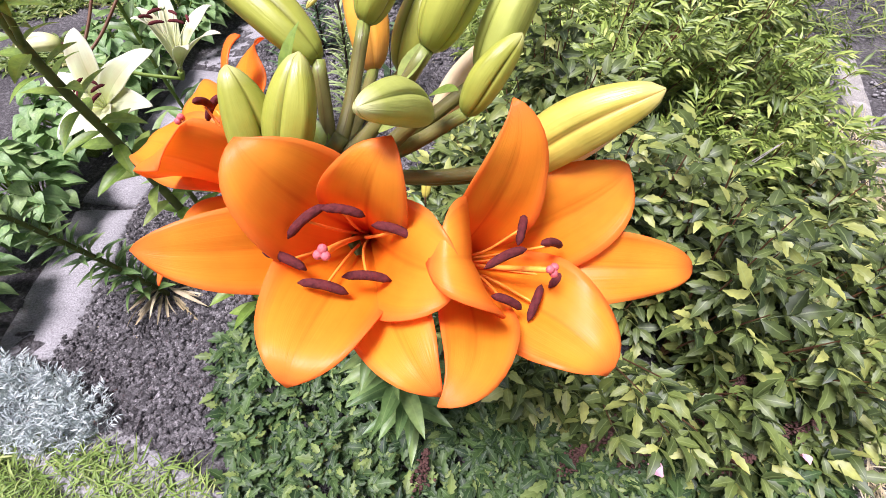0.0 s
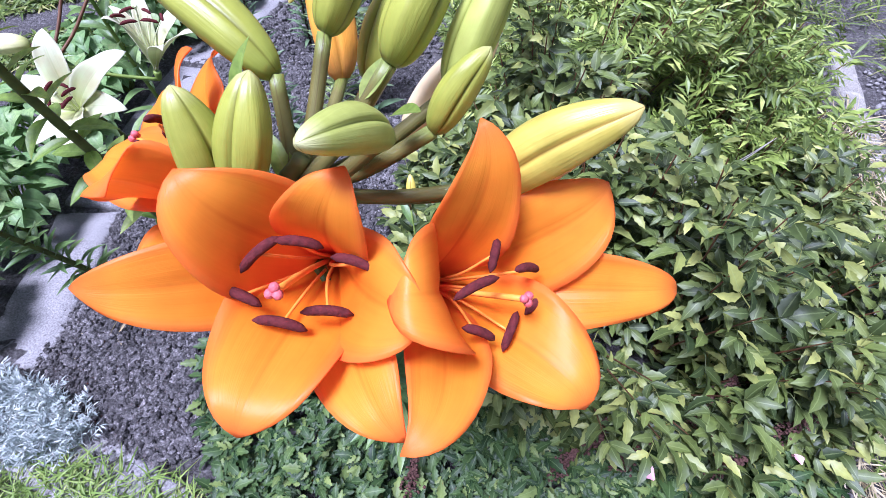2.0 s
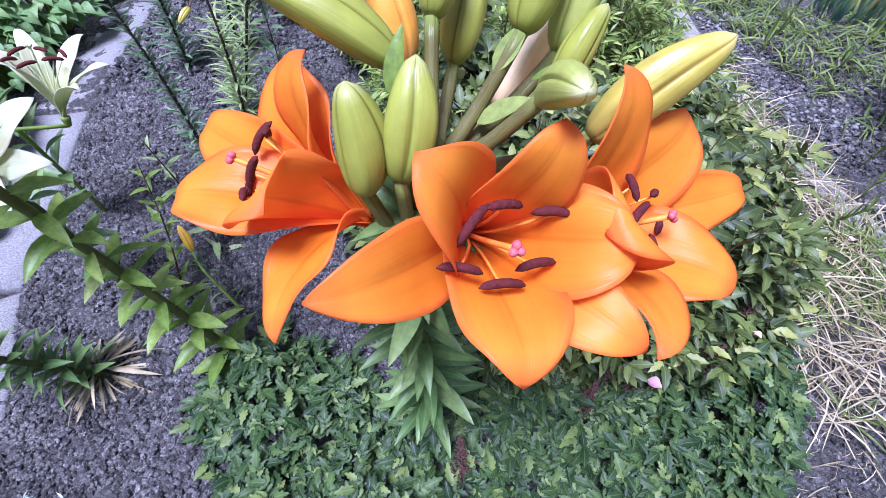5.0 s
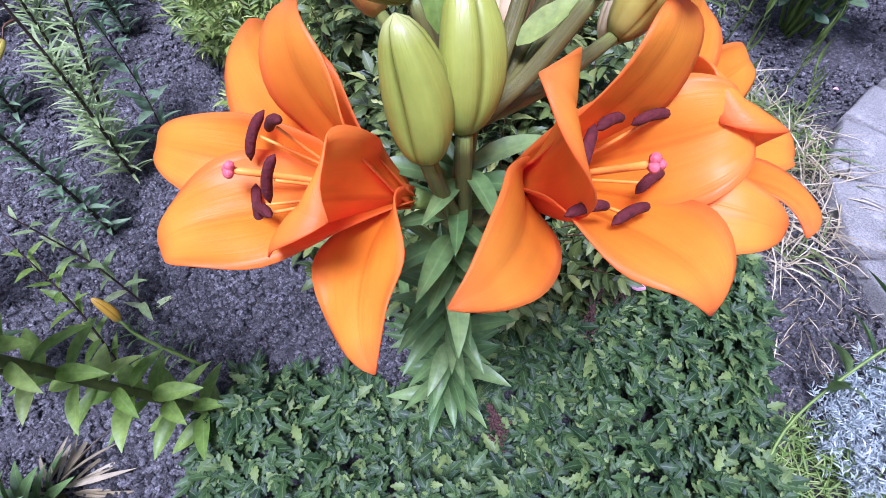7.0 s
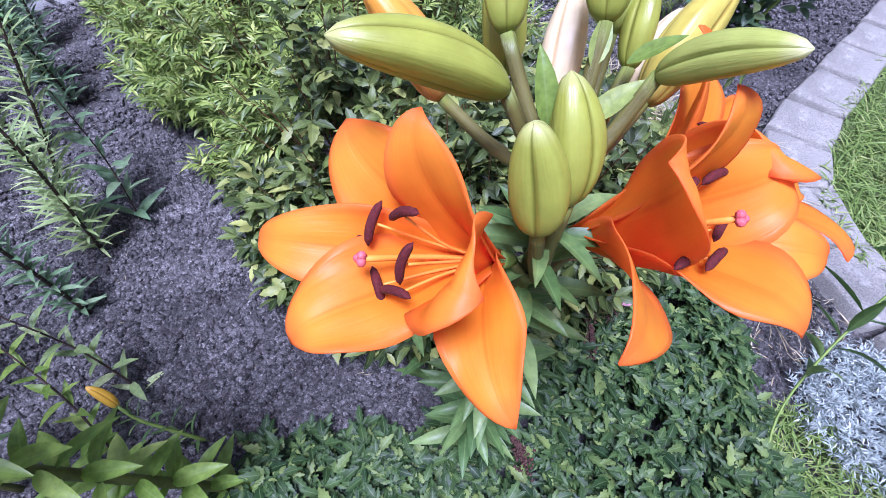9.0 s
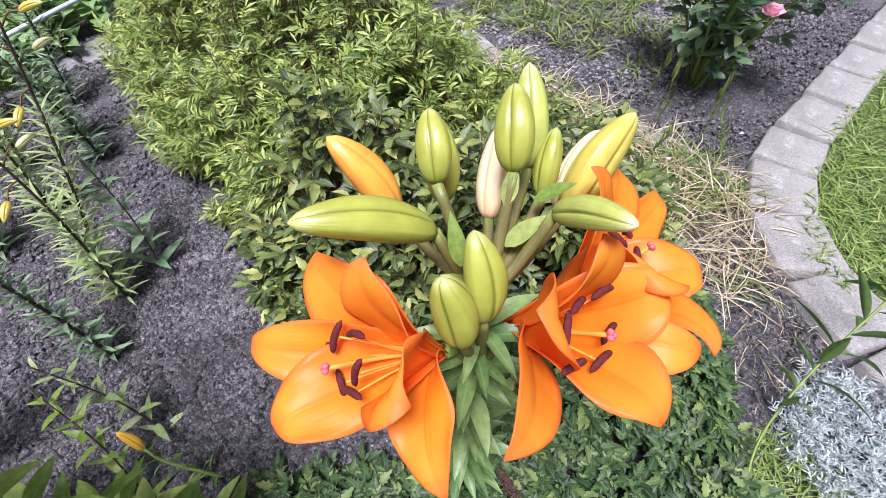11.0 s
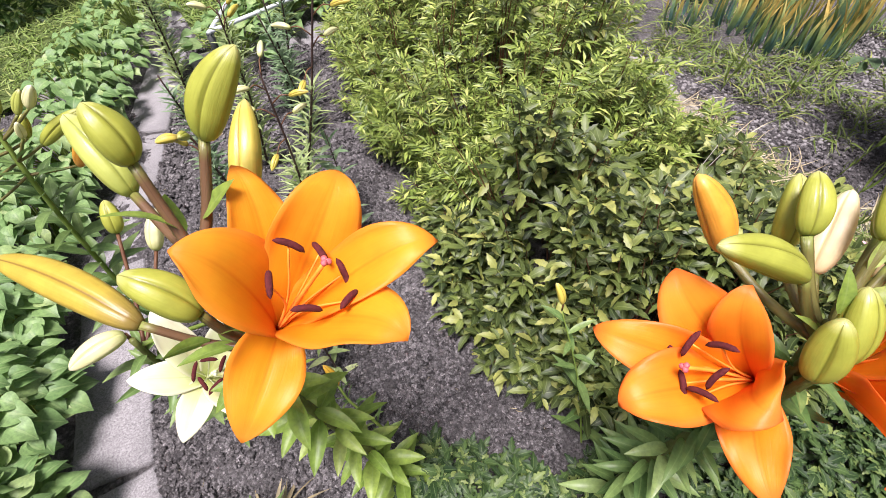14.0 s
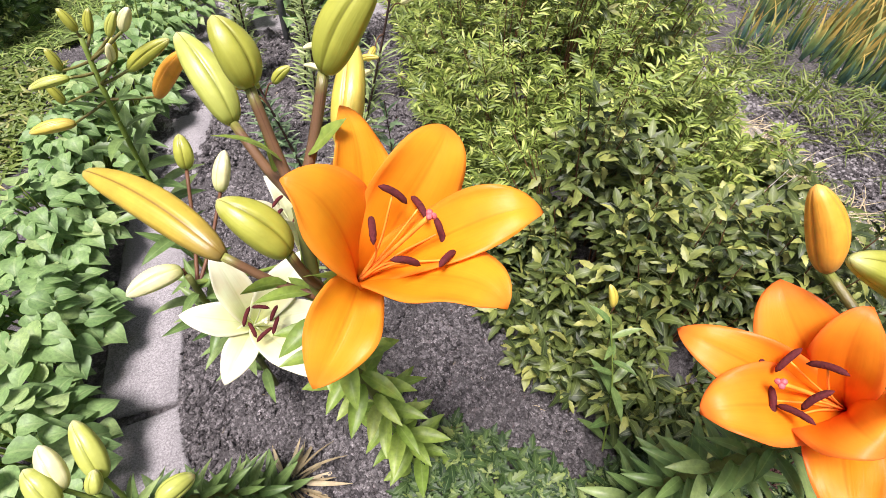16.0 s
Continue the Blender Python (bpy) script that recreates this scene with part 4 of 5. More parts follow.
def young_lily(base, top, leaves, size, seed, buds=(), mat_leaf=None, bud_mat=None, label="young lily with narrow leaves", bare=0.7, wide=0.13):
    e = thing("young_lily", base[0], base[1], 0.0, label, "lily", "lilies in the bed")
    b, t = V(*base), V(*top)
    mid = (b + t) / 2 + V(0.01, 0.0, 0.0)
    pts = curve_points([b - V(0, 0, 0.01), mid, t], 16)
    v, f, u = tube_data(pts, np.linspace(0.0034, 0.0018, 16) * (1.0 if leaves > 60 else 0.55), 7)
    mesh_object("stem", v, f, M_STEMG if bud_mat is M_BUDP else M_STEMD, e, "slender stem", u)
    rng = random.Random(seed)
    for i in range(leaves):
        s = 0.04 + bare * (i + rng.random()) / leaves
        k = min(int(s * 15), 14)
        p = pts[k] + (pts[k + 1] - pts[k]) * (s * 15 - k)
        a = i * 2.399
        L = size * rng.uniform(0.75, 1.15) * (1.05 - 0.5 * s)
        m = Matrix.Translation(Vector(p)) @ aim((math.cos(a), math.sin(a), rng.uniform(0.35, 1.0)), (0, 0, 1), rng.uniform(-0.3, 0.3)) @ Matrix.Diagonal((L, L, L, 1))
        shared("leaf", narrow_leaf(wide, i % 2, mat_leaf or M_LLEAFY), e, m)
    for i, (s, d, L, r) in enumerate(buds):
        k = min(int(s * 15), 14)
        p = pts[k] + (pts[k + 1] - pts[k]) * (s * 15 - k)
        q = p + V(*d) * 0.6
        tube("pedicel", [p, p + V(*d) * 0.35 + V(0, 0, 0.008), q], 0.0014, 0.0011, M_STEMR, e, "", 6, 6)
        bud(e, q, q + unit(V(*d) * 0.7 + V(0, 0, -0.012)) * L * 1.1, r * 0.82, (bud_mat or M_BUDC) if i % 3 else M_BUDY, "slim cream-yellow bud", i)
    return at_world(e)


main_lily()
side_lily()
cream_lily()
leaning_lily()
ring = [(0.70, (-0.045, -0.05, -0.01), 0.032, 0.0065), (0.76, (0.05, 0.02, 0.02), 0.032, 0.006), (0.8, (-0.05, 0.04, 0.02), 0.034, 0.006), (0.86, (0.05, -0.03, 0.03), 0.034, 0.006), (0.92, (-0.045, -0.02, 0.03), 0.034, 0.006), (0.97, (0.02, 0.04, 0.04), 0.03, 0.006)]
young_lily((-0.278, 0.637, 0.0), (-0.345, 0.735, 0.40), 120, 0.048, 41, [(0.9, (-0.03, 0.02, 0.04), 0.03, 0.007), (0.95, (0.03, 0.0, 0.04), 0.035, 0.009), (0.97, (-0.01, -0.03, 0.04), 0.03, 0.008), (0.98, (-0.03, 0, 0.02), 0.03, 0.008)], M_LLEAFB, M_BUD, "lily with short bluish-green leaves and green buds", 0.88, 0.2)
young_lily((-0.207, 0.749, 0.0), (-0.205, 0.80, 0.44), 110, 0.068, 42, ring, None, M_BUDW, "tall lily with drooping cream-yellow buds", 0.55, 0.11)
young_lily((-0.221, 0.846, 0.0), (-0.06, 0.86, 0.56), 130, 0.068, 43, ring, None, M_BUDW, "tall lily with drooping cream-yellow buds", 0.6, 0.11)
young_lily((-0.35, 0.35, 0.0), (-0.345, 0.51, 0.20), 24, 0.052, 44, (), M_LLEAFL, None, "thin young lily with sparse leaves", 0.9, 0.28)
young_lily((-0.28, 0.44, 0.0), (-0.33, 0.53, 0.22), 20, 0.048, 45, (), M_LLEAFY, None, "thin young lily with sparse leaves", 0.9, 0.28)
young_lily((-0.124, 0.770, 0.0), (-0.11, 0.84, 0.26), 22, 0.085, 46, (), M_LLEAFB, None, "young lily with broad bluish leaves", 0.9, 0.26)
rngy = random.Random(77)
for k in range(12):
    by = 1.0 + 1.1 * k / 12 + 0.1 * rngy.random()
    bx = -0.52 + 0.16 * (by - 1.0) + 0.5 * rngy.random()
    young_lily((bx, by, 0.0), (bx + rngy.uniform(-0.05, 0.05), by + rngy.uniform(-0.03, 0.06), rngy.uniform(0.3, 0.5)), 110, 0.065, 60 + k,
               [(0.9, (0.03, 0.02, 0.03), 0.035, 0.007), (0.97, (-0.03, 0.0, 0.03), 0.035, 0.007)] if k % 2 else (), (M_LLEAFB, M_LLEAFY)[k % 2], M_BUDW, "young lily with narrow leaves", 0.85, 0.16)


def bud_stalk():
    """A lily still in bud, its pedicels spread like a candlestick."""
    e = thing("budding_lily", -0.555, 0.575, 0.0, "lily still in bud with many green buds and one orange bud", "lily", "lilies in the bed")
    pts = curve_points([(-0.500, 0.615, -0.009), (-0.517, 0.605, 0.228), (-0.513, 0.592, 0.391), (-0.507, 0.590, 0.503), (-0.503, 0.600, 0.564)], 20)
    v, f, u = tube_data(pts, np.linspace(0.0038, 0.0026, 20), 8)
    mesh_object("stem", v, f, M_STEMG, e, "green stem", u)
    for i, (o, b, t, r, m) in enumerate([(19, (-0.504, 0.600, 0.570), (-0.511, 0.605, 0.592), 0.006, M_BUD), (18, (-0.500, 0.625, 0.555), (-0.491, 0.630, 0.579), 0.0055, M_BUD), (17, (-0.476, 0.590, 0.566), (-0.460, 0.590, 0.590), 0.0055, M_BUDP),
                                         (17, (-0.458, 0.570, 0.579), (-0.443, 0.565, 0.602), 0.0065, M_BUDW), (16, (-0.489, 0.610, 0.529), (-0.480, 0.615, 0.554), 0.0065, M_BUD), (15, (-0.469, 0.570, 0.539), (-0.419, 0.565, 0.568), 0.0088, M_BUD),
                                         (17, (-0.543, 0.620, 0.522), (-0.547, 0.625, 0.546), 0.006, M_BUD), (16, (-0.527, 0.580, 0.534), (-0.565, 0.575, 0.530), 0.0062, M_BUDP), (15, (-0.559, 0.620, 0.483), (-0.567, 0.625, 0.508), 0.006, M_BUD),
                                         (14, (-0.550, 0.590, 0.476), (-0.595, 0.585, 0.475), 0.0082, M_BUDY), (14, (-0.459, 0.590, 0.492), (-0.409, 0.575, 0.550), 0.0115, M_BUDO), (15, (-0.480, 0.570, 0.551), (-0.474, 0.565, 0.571), 0.005, M_BUDW)]):
        p = pts[o]
        tube("pedicel", [p, (p + V(*b)) / 2 - V(0, 0, 0.001), b], 0.0018, 0.0015, M_PED, e, "", 7, 6)
        bud(e, b, t, r * 0.78, m, "small closed bud", i, 0.03)
    stem_leaves(e, pts, 44, 0.1, 0.8, 0.08, 49, 0.7)
    at_world(e)


bud_stalk()


def low_bud():
    e = thing("small_lily", -0.283, 0.345, 0.0, "small low lily shoot with one yellow bud", "lily", "lilies in the bed")
    pts = curve_points([(-0.248, 0.300, -0.005), (-0.268, 0.325, 0.045), (-0.288, 0.352, 0.085), (-0.295, 0.375, 0.110)], 12)
    v, f, u = tube_data(pts, np.linspace(0.003, 0.002, 12), 7)
    mesh_object("stem", v, f, M_STEMG, e, "", u)
    bud(e, (-0.295, 0.375, 0.108), (-0.303, 0.402, 0.145), 0.0062, M_BUDG, "yellow-brown bud")
    stem_leaves(e, pts, 22, 0.1, 0.95, 0.035, 71, 0.5)
    at_world(e)


low_bud()


young_lily((0.036, 0.108, 0.0), (0.018, 0.232, 0.29), 15, 0.075, 88, [(0.99, (0.0, 0.004, 0.022), 0.03, 0.0065)], M_LLEAF, M_BUDP, "small green lily shoot with one pale bud", 0.9, 0.26)


# ---- foliage ----
SHRUB = [(0.08, 0.22), (0.04, 0.38), (0.06, 0.55), (0.10, 0.72), (0.11, 1.0), (0.16, 1.3), (0.3, 1.9), (0.7, 1.85), (1.0, 1.5), (0.94, 1.12), (0.86, 0.8), (0.78, 0.55), (0.71, 0.32), (0.64, 0.13), (0.56, 0.05), (0.44, 0.02), (0.25, 0.05), (0.14, 0.1)]
HOLES = [(0.50, 0.48, 0.15), (0.16, 0.66, 0.06), (0.03, 0.42, 0.05), (0.3, 0.12, 0.04)]


def shrub_height(x, y):
    d = edge_distance(SHRUB, x, y)
    h = 0.40 * (1 - math.exp(-d / 0.13)) * (0.85 + 0.40 * noise.noise((x * 4.2, y * 4.2, 1.7)) + 0.3 * noise.noise((x * 13, y * 13, 3.7))) + 0.05
    for hx, hy, r in HOLES:
        h *= 1 - 0.75 * math.exp(-((x - hx) ** 2 + (y - hy) ** 2) / (r * r))
    return h


def leaflet_spray(seed, leaflets=7, length=0.10, lw=0.30, cut=4, saw=0.0):
    """A pinnate spray along +Y."""
    rng = random.Random(seed)
    parts = []
    for i in range(leaflets):
        s = 1.0 if i == leaflets - 1 else 0.25 + 0.62 * (i // 2) / max(1, (leaflets - 2) // 2)
        side = 0 if i == leaflets - 1 else (1 if i % 2 else -1)
        L = length * rng.uniform(0.42, 0.6) * (1 if side else 1.1)
        m = Matrix.Translation((0, length * s * 0.62, -0.06 * length * s)) @ Matrix.Rotation(-side * rng.uniform(0.7, 1.1), 4, "Z") @ Matrix.Rotation(rng.uniform(-0.35, 0.2), 4, "X") @ Matrix.Rotation(rng.uniform(-0.5, 0.5), 4, "Y")
        parts.append(moved(blade(L, L * lw * rng.uniform(0.85, 1.15), rng.uniform(0.1, 0.6), 0.35, cut, 0.42, 1, 0.0, saw), m))
    st = tube_data([V(0, 0, -0.01), V(0, length * 0.35, 0.004), V(0, length * 0.65, -0.05 * length)], [0.0011, 0.0009, 0.0006], 3, False)
    parts.append(st)
    return join(parts)


def build_shrub():
    e = thing("leafy_shrub", 0.45, 0.7, 0.0, "broad bushy mound of green pinnate leaves with yellow-green shoots", "shrub")
    rng = random.Random(21)
    broad = [leaflet_spray(200 + i, 5, 0.074, 0.46, 9, 0.24) for i in range(7)]
    narrow = [leaflet_spray(100 + i, 7, 0.07, 0.3) for i in range(7)]
    feather = [leaflet_spray(300 + i, 9, 0.072, 0.22, 3) for i in range(6)]
    low, high, stems, kinds = [], [], [], []
    centres = []
    for x, y in sample(SHRUB, 4000, rng):
        gap = 0.052 if y < 0.6 else 0.07
        if all((x - a) ** 2 + (y - b) ** 2 > gap * gap for a, b in centres) and all((x - a) ** 2 + (y - b) ** 2 > (0.8 * r) ** 2 for a, b, r in HOLES):
            centres.append((x, y))
    for cx, cy in centres:
        h = shrub_height(cx, cy) * rng.uniform(0.5, 1.3)
        young = 0.55 * noise.noise((cx * 2.6, cy * 2.6, 12.3)) + 0.8 * (cy - 0.6) > 0.0
        wide = cy < 0.66 + 0.3 * noise.noise((cx * 3, cy * 3, 8))
        gx, gy = (shrub_height(cx + 0.03, cy) - shrub_height(cx - 0.03, cy)) / 0.06, (shrub_height(cx, cy + 0.03) - shrub_height(cx, cy - 0.03)) / 0.06
        R = rng.uniform(0.045, 0.075) * (1 if cy < 0.6 else 1.25)
        for k in range(6 if cy < 0.9 else 5):
            a, q = k * 2.4 + cx * 50, math.sqrt((k + 0.4) / 6)
            tip = V(cx + R * q * math.cos(a) - gx * 0.03, cy + R * q * math.sin(a) - gy * 0.03, h * (1.03 - 0.32 * q * q) * rng.uniform(0.9, 1.08))
            foot = V(cx + 0.4 * R * q * math.cos(a), cy + 0.4 * R * q * math.sin(a), max(0.0, tip[2] - 0.17))
            stems.append(tube_data(curve_points([V(cx, cy, 0.0), foot, tip], 5), [0.0024, 0.0021, 0.0018, 0.0014, 0.0008], 4, False))
            for j in range(8):
                s = 0.25 + 0.75 * (j + rng.random() * 0.6) / 8
                p = foot + (tip - foot) * s
                b = a + j * 2.4
                rise = -0.05 + 1.0 * s ** 2 + rng.uniform(-.25, .25)
                f = rng.uniform(0.65, 1.15) * (1 - 0.2 * s)
                m = Matrix.Translation(Vector(p)) @ aim((math.cos(b) - gx * 0.5, math.sin(b) - gy * 0.5, rise), (0, 0, 1), rng.uniform(-0.5, 0.5)) @ Matrix.Diagonal((f, f, f, 1))
                if young and s > 0.35:
                    high.append(m)
                else:
                    low.append(m)
                    kinds.append(rng.randrange(7) if wide else 7 + rng.randrange(7))
    fo = scatter("foliage", broad + narrow, low, M_SHRUB, e, "dense mid-green toothed leaflets", kinds)
    tagged(fo, kind="stuff")
    fo = scatter("shoot_foliage", feather, high, M_SHOOT, e, "feathery yellow-green young shoots")
    tagged(fo, kind="stuff")
    v, f, u = join(stems)
    tagged(mesh_object("stem_tangle", v, f, M_STEMR, e, "thin reddish stems", u), kind="stuff")
    at_world(e)


COVER = [(-0.33, 0.13), (-0.3, 0.21), (-0.21, 0.25), (-0.12, 0.2), (-0.03, 0.08), (0.05, 0.1), (0.3, 0.06), (0.5, 0.02), (0.62, 0.05), (0.58, -0.1), (0.45, -0.2), (0.3, -0.3), (0.1, -0.55), (-0.25, -0.45), (-0.25, -0.05)]


def toothed_leaf(seed, size=1.0):
    """Three-part leaf with toothed lobes, along +Y."""
    rng = random.Random(seed)
    parts = []
    for side, L, up in ((0, 1.0, 0.42), (-1, 0.62, 0.3), (1, 0.62, 0.3), (-1, 0.5, 0.06), (1, 0.5, 0.06)):
        n = 4
        out = []
        for i in range(2 * n + 1):
            s = i / (2 * n)
            w = 0.29 * math.sin(math.pi * min(1, s ** 0.72)) ** 0.9 * (1.0 if i % 2 else 0.62)
            out.append((w, s * (1.0 if i % 2 == 0 else 1.03)))
        verts, faces, uvs = [], [], []
        for i, (w, s) in enumerate(out):
            dz = -0.28 * s * s + 0.12 * s
            verts += [(-w, s, dz + 0.35 * w), (0, s, dz), (w, s, dz + 0.35 * w)]
            uvs += [(0, s), (0.5, s), (1, s)]
        for i in range(len(out) - 1):
            a = 3 * i
            faces += [(a, a + 1, a + 4, a + 3), (a + 1, a + 2, a + 5, a + 4)]
        m = Matrix.Translation((0, up * size, 0.1 * up)) @ Matrix.Rotation(-side * rng.uniform(0.7, 1.1), 4, "Z") @ Matrix.Rotation(rng.uniform(-0.3, 0.15), 4, "X") @ Matrix.Diagonal((L * size, L * size, L * size, 1))
        parts.append(moved((np.array(verts, dtype=float), faces, uvs), m))
    return join(parts)


def build_cover():
    rng = random.Random(31)
    temps = [toothed_leaf(300 + i) for i in range(8)]
    ms = []
    for x, y in sample(COVER, 4500, rng):
        d = edge_distance(COVER, x, y)
        h = 0.09 * (1 - math.exp(-d / 0.05)) * (0.72 + 0.7 * noise.noise((x * 9, y * 9, 4)) + 0.45 * noise.noise((x * 25, y * 25, 4))) + 0.015
        z = h * (1 - 0.6 * rng.random() ** 2)
        a = rng.uniform(0, 6.3)
        s = rng.uniform(0.015, 0.028)
        ms.append(Matrix.Translation((x, y, z)) @ aim((math.cos(a), math.sin(a), rng.uniform(-0.1, 0.6)), (rng.uniform(-.3, .3), rng.uniform(-.3, .3), 1), rng.uniform(-0.3, 0.3)) @ Matrix.Diagonal((s, s, s, 1)))
    ob = scatter("ground_cover", temps, ms, M_COVER)
    tagged(ob, "low dark green ground cover with toothed leaves", "ground cover", kind="stuff")


def tufts(name, poly, count, lo, hi, width, material, label, category, seed, lean=0.6, templates=None, clump=0.0, lift=0.0):
    rng = random.Random(seed)
    temps = templates or [blade(1, width, 0.9, 0.5, 5, 0.3), blade(1, width, 0.4, 0.5, 5, 0.3), blade(1, width, 1.4, 0.5, 6, 0.3)]
    ms = []
    for x, y in sample(poly, count, rng):
        if clump and noise.noise((x * clump, y * clump, seed)) < -0.12:
            continue
        a = rng.uniform(0, 6.3)
        s = rng.uniform(lo, hi)
        ms.append(Matrix.Translation((x, y, hill(x, y) + lift * rng.random())) @ aim((math.cos(a) * lean, math.sin(a) * lean, rng.uniform(0.25, 1)), (0, 0, 1), rng.uniform(-1, 1)) @ Matrix.Diagonal((s, s, s, 1)))
    ob = scatter(name, temps, ms, material)
    return tagged(ob, label, category, kind="stuff")


build_shrub()
build_cover()
SILVER_W = [(-0.72, 0.11), (-0.63, 0.095), (-0.545, 0.08), (-0.46, 0.035), (-0.47, -0.015), (-0.56, -0.02), (-0.74, -0.02)]
SILVER_E = [(0.36, -0.34), (0.46, -0.29), (0.58, -0.33), (0.60, -0.45), (0.5, -0.72), (0.30, -0.58)]


def silver_sprig(seed):
    rng = random.Random(seed)
    parts = [tube_data([V(0, 0, 0), V(0, 0.5, 0.02), V(0, 1, 0)], [0.02, 0.018, 0.012], 3, False)]
    for i in range(10):
        s = 0.15 + 0.85 * i / 10
        m = Matrix.Translation((0, s, 0.01)) @ Matrix.Rotation(rng.choice((-1, 1)) * rng.uniform(0.4, 1.1), 4, "Z") @ Matrix.Rotation(rng.uniform(-0.6, 0.9), 4, "X")
        parts.append(moved(blade(0.42, 0.085, 0.3, 0.5, 3), m))
    return join(parts)


SPRIGS = [silver_sprig(i) for i in range(6)]
tufts("silver_plant", SILVER_W, 850, 0.019, 0.034, 0.1, M_SILVER, "low silvery white-leaved edging plant", "edging plant", 51, 0.8, SPRIGS, 0, 0.03)
tufts("silver_plant", SILVER_E, 1400, 0.019, 0.034, 0.1, M_SILVER, "low silvery white-leaved edging plant", "edging plant", 52, 0.8, SPRIGS, 0, 0.03)
MOSS_W = [(-0.74, -0.02), (-0.56, -0.02), (-0.47, -0.015), (-0.40, -0.03), (-0.27, -0.05), (-0.26, -0.3), (-0.8, -0.35)]
MOSS_E = [(0.14, -0.30), (0.28, -0.26), (0.40, -0.30), (0.38, -0.6), (0.1, -0.75)]
tufts("fine_turf", MOSS_W, 5200, 0.02, 0.045, 0.07, M_MOSS, "fine soft bright green turf", "turf", 53, 0.9, None, 0, 0.015)
tufts("fine_turf", MOSS_E, 4200, 0.02, 0.04, 0.07, M_MOSS, "fine soft bright green turf", "turf", 54, 0.9, None, 0, 0.015)
DRY = [(0.62, 0.06), (0.74, 0.15), (0.82, 0.3), (0.89, 0.55), (0.95, 0.8), (1.06, 0.8), (1.0, 0.3), (0.98, 0.0), (0.9, -0.07), (0.74, -0.2), (0.58, -0.14)]
tufts("dry_grass", DRY, 1150, 0.06, 0.16, 0.02, M_STRAW, "tangled dry straw-coloured grass along the kerb", "dry grass", 55, 1.2, None, 0, 0.01)
tufts("kerb_grass", DRY, 1700, 0.04, 0.11, 0.04, M_GRASS, "thin green grass and weeds along the kerb", "grass", 56, 0.8, None, 6.0)
GRASS_SE = [(0.70, -0.55), (0.86, -0.28), (1.02, -0.19), (1.3, -0.18), (3.0, -0.27), (3.0, -2.2), (0.76, -1.4)]
tufts("path_turf", [(0.70, -0.55), (0.86, -0.27), (1.02, -0.185), (1.3, -0.175), (2.2, -0.22), (2.2, -0.55), (0.92, -0.8)], 20000, 0.025, 0.07, 0.05, M_MOSS, "short dense green turf beside the kerb", "turf", 95, 0.8)
tufts("path_grass", GRASS_SE, 4500, 0.05, 0.13, 0.035, M_MOSS, "soft green grass beyond the kerb", "grass", 57, 0.6)
NORTH_WEEDS = [(1.12, 1.15), (1.5, 0.95), (2.4, 0.75), (2.6, 1.6), (1.8, 2.2), (1.2, 1.6)]
tufts("weeds", NORTH_WEEDS, 2200, 0.03, 0.09, 0.07, M_GRASS, "yellow-green weedy grass behind the shrub", "weeds", 58, 0.7, None, 3.0)
tufts("low_weeds", [(1.22, 0.35), (1.9, 0.4), (2.2, 0.8), (1.2, 0.95)], 1500, 0.03, 0.09, 0.07, M_GRASS, "sparse low weeds on bare soil", "weeds", 59, 0.7, None, 5.0)

JOINTS = [(0.67, -0.5), (0.83, -0.25), (1.02, -0.175), (1.3, -0.165), (2.4, -0.225), (2.4, -0.205), (1.3, -0.145), (1.02, -0.15), (0.81, -0.22), (0.64, -0.46)]
tufts("edge_moss", JOINTS, 1500, 0.012, 0.035, 0.1, M_MOSS, "moss and fine grass creeping over the kerb edge", "moss", 96, 1.0, None, 9.0, 0.035)


tufts("verge_weeds", [(1.02, 0.75), (1.42, 0.8), (1.5, 1.25), (1.1, 1.3)], 900, 0.035, 0.1, 0.06, M_GRASS, "yellow-green weedy grass beside the shrub", "weeds", 87, 0.7, None, 4.0)
tufts("soil_litter", [(0.5, -0.08), (0.72, 0.0), (0.9, 0.05), (0.74, -0.22), (0.58, -0.4), (0.42, -0.3)], 380, 0.02, 0.07, 0.03, M_STRAW, "dry stalks and leaf bits lying on the soil", "litter", 89, 4.0, None, 0, 0.01)
tufts("soil_litter", BARE, 260, 0.008, 0.03, 0.05, M_STRAW, "bits of straw and dry leaf lying on the soil", "litter", 88, 6.0, None, 0, 0.006)


def pebbles():
    rng = random.Random(98)
    temps = [lump(rng) for _ in range(5)]
    ms = []
    for x, y in sample(BARE, 420, rng):
        s = 0.0014 + 0.0035 * rng.random() ** 3
        ms.append(Matrix.LocRotScale((x, y, hill(x, y) + 0.003 + s * 0.4), Euler((rng.uniform(-.5, .5), 0, rng.uniform(0, 6.3))), (s, s, s)))
    ob = scatter("pebbles", temps, ms, M_GRAVEL)
    tagged(ob, "tiny pale pebbles scattered over the soil", "pebbles", kind="stuff")


pebbles()


def gravel():
    rng = random.Random(97)
    temps = [lump(rng) for _ in range(5)]
    ms = []
    for x, y in sample([(1.02, 0.5), (1.35, 0.3), (1.95, 0.45), (2.1, 0.85), (1.15, 1.0)], 2600, rng):
        s = 0.003 + 0.007 * rng.random() ** 3
        ms.append(Matrix.LocRotScale((x, y, s * 0.3), Euler((rng.uniform(-.5, .5), 0, rng.uniform(0, 6.3))), (s, s, s)))
    ob = scatter("gravel", temps, ms, M_GRAVEL)
    tagged(ob, "pale gravel scattered over bare soil", "gravel", kind="stuff")


gravel()


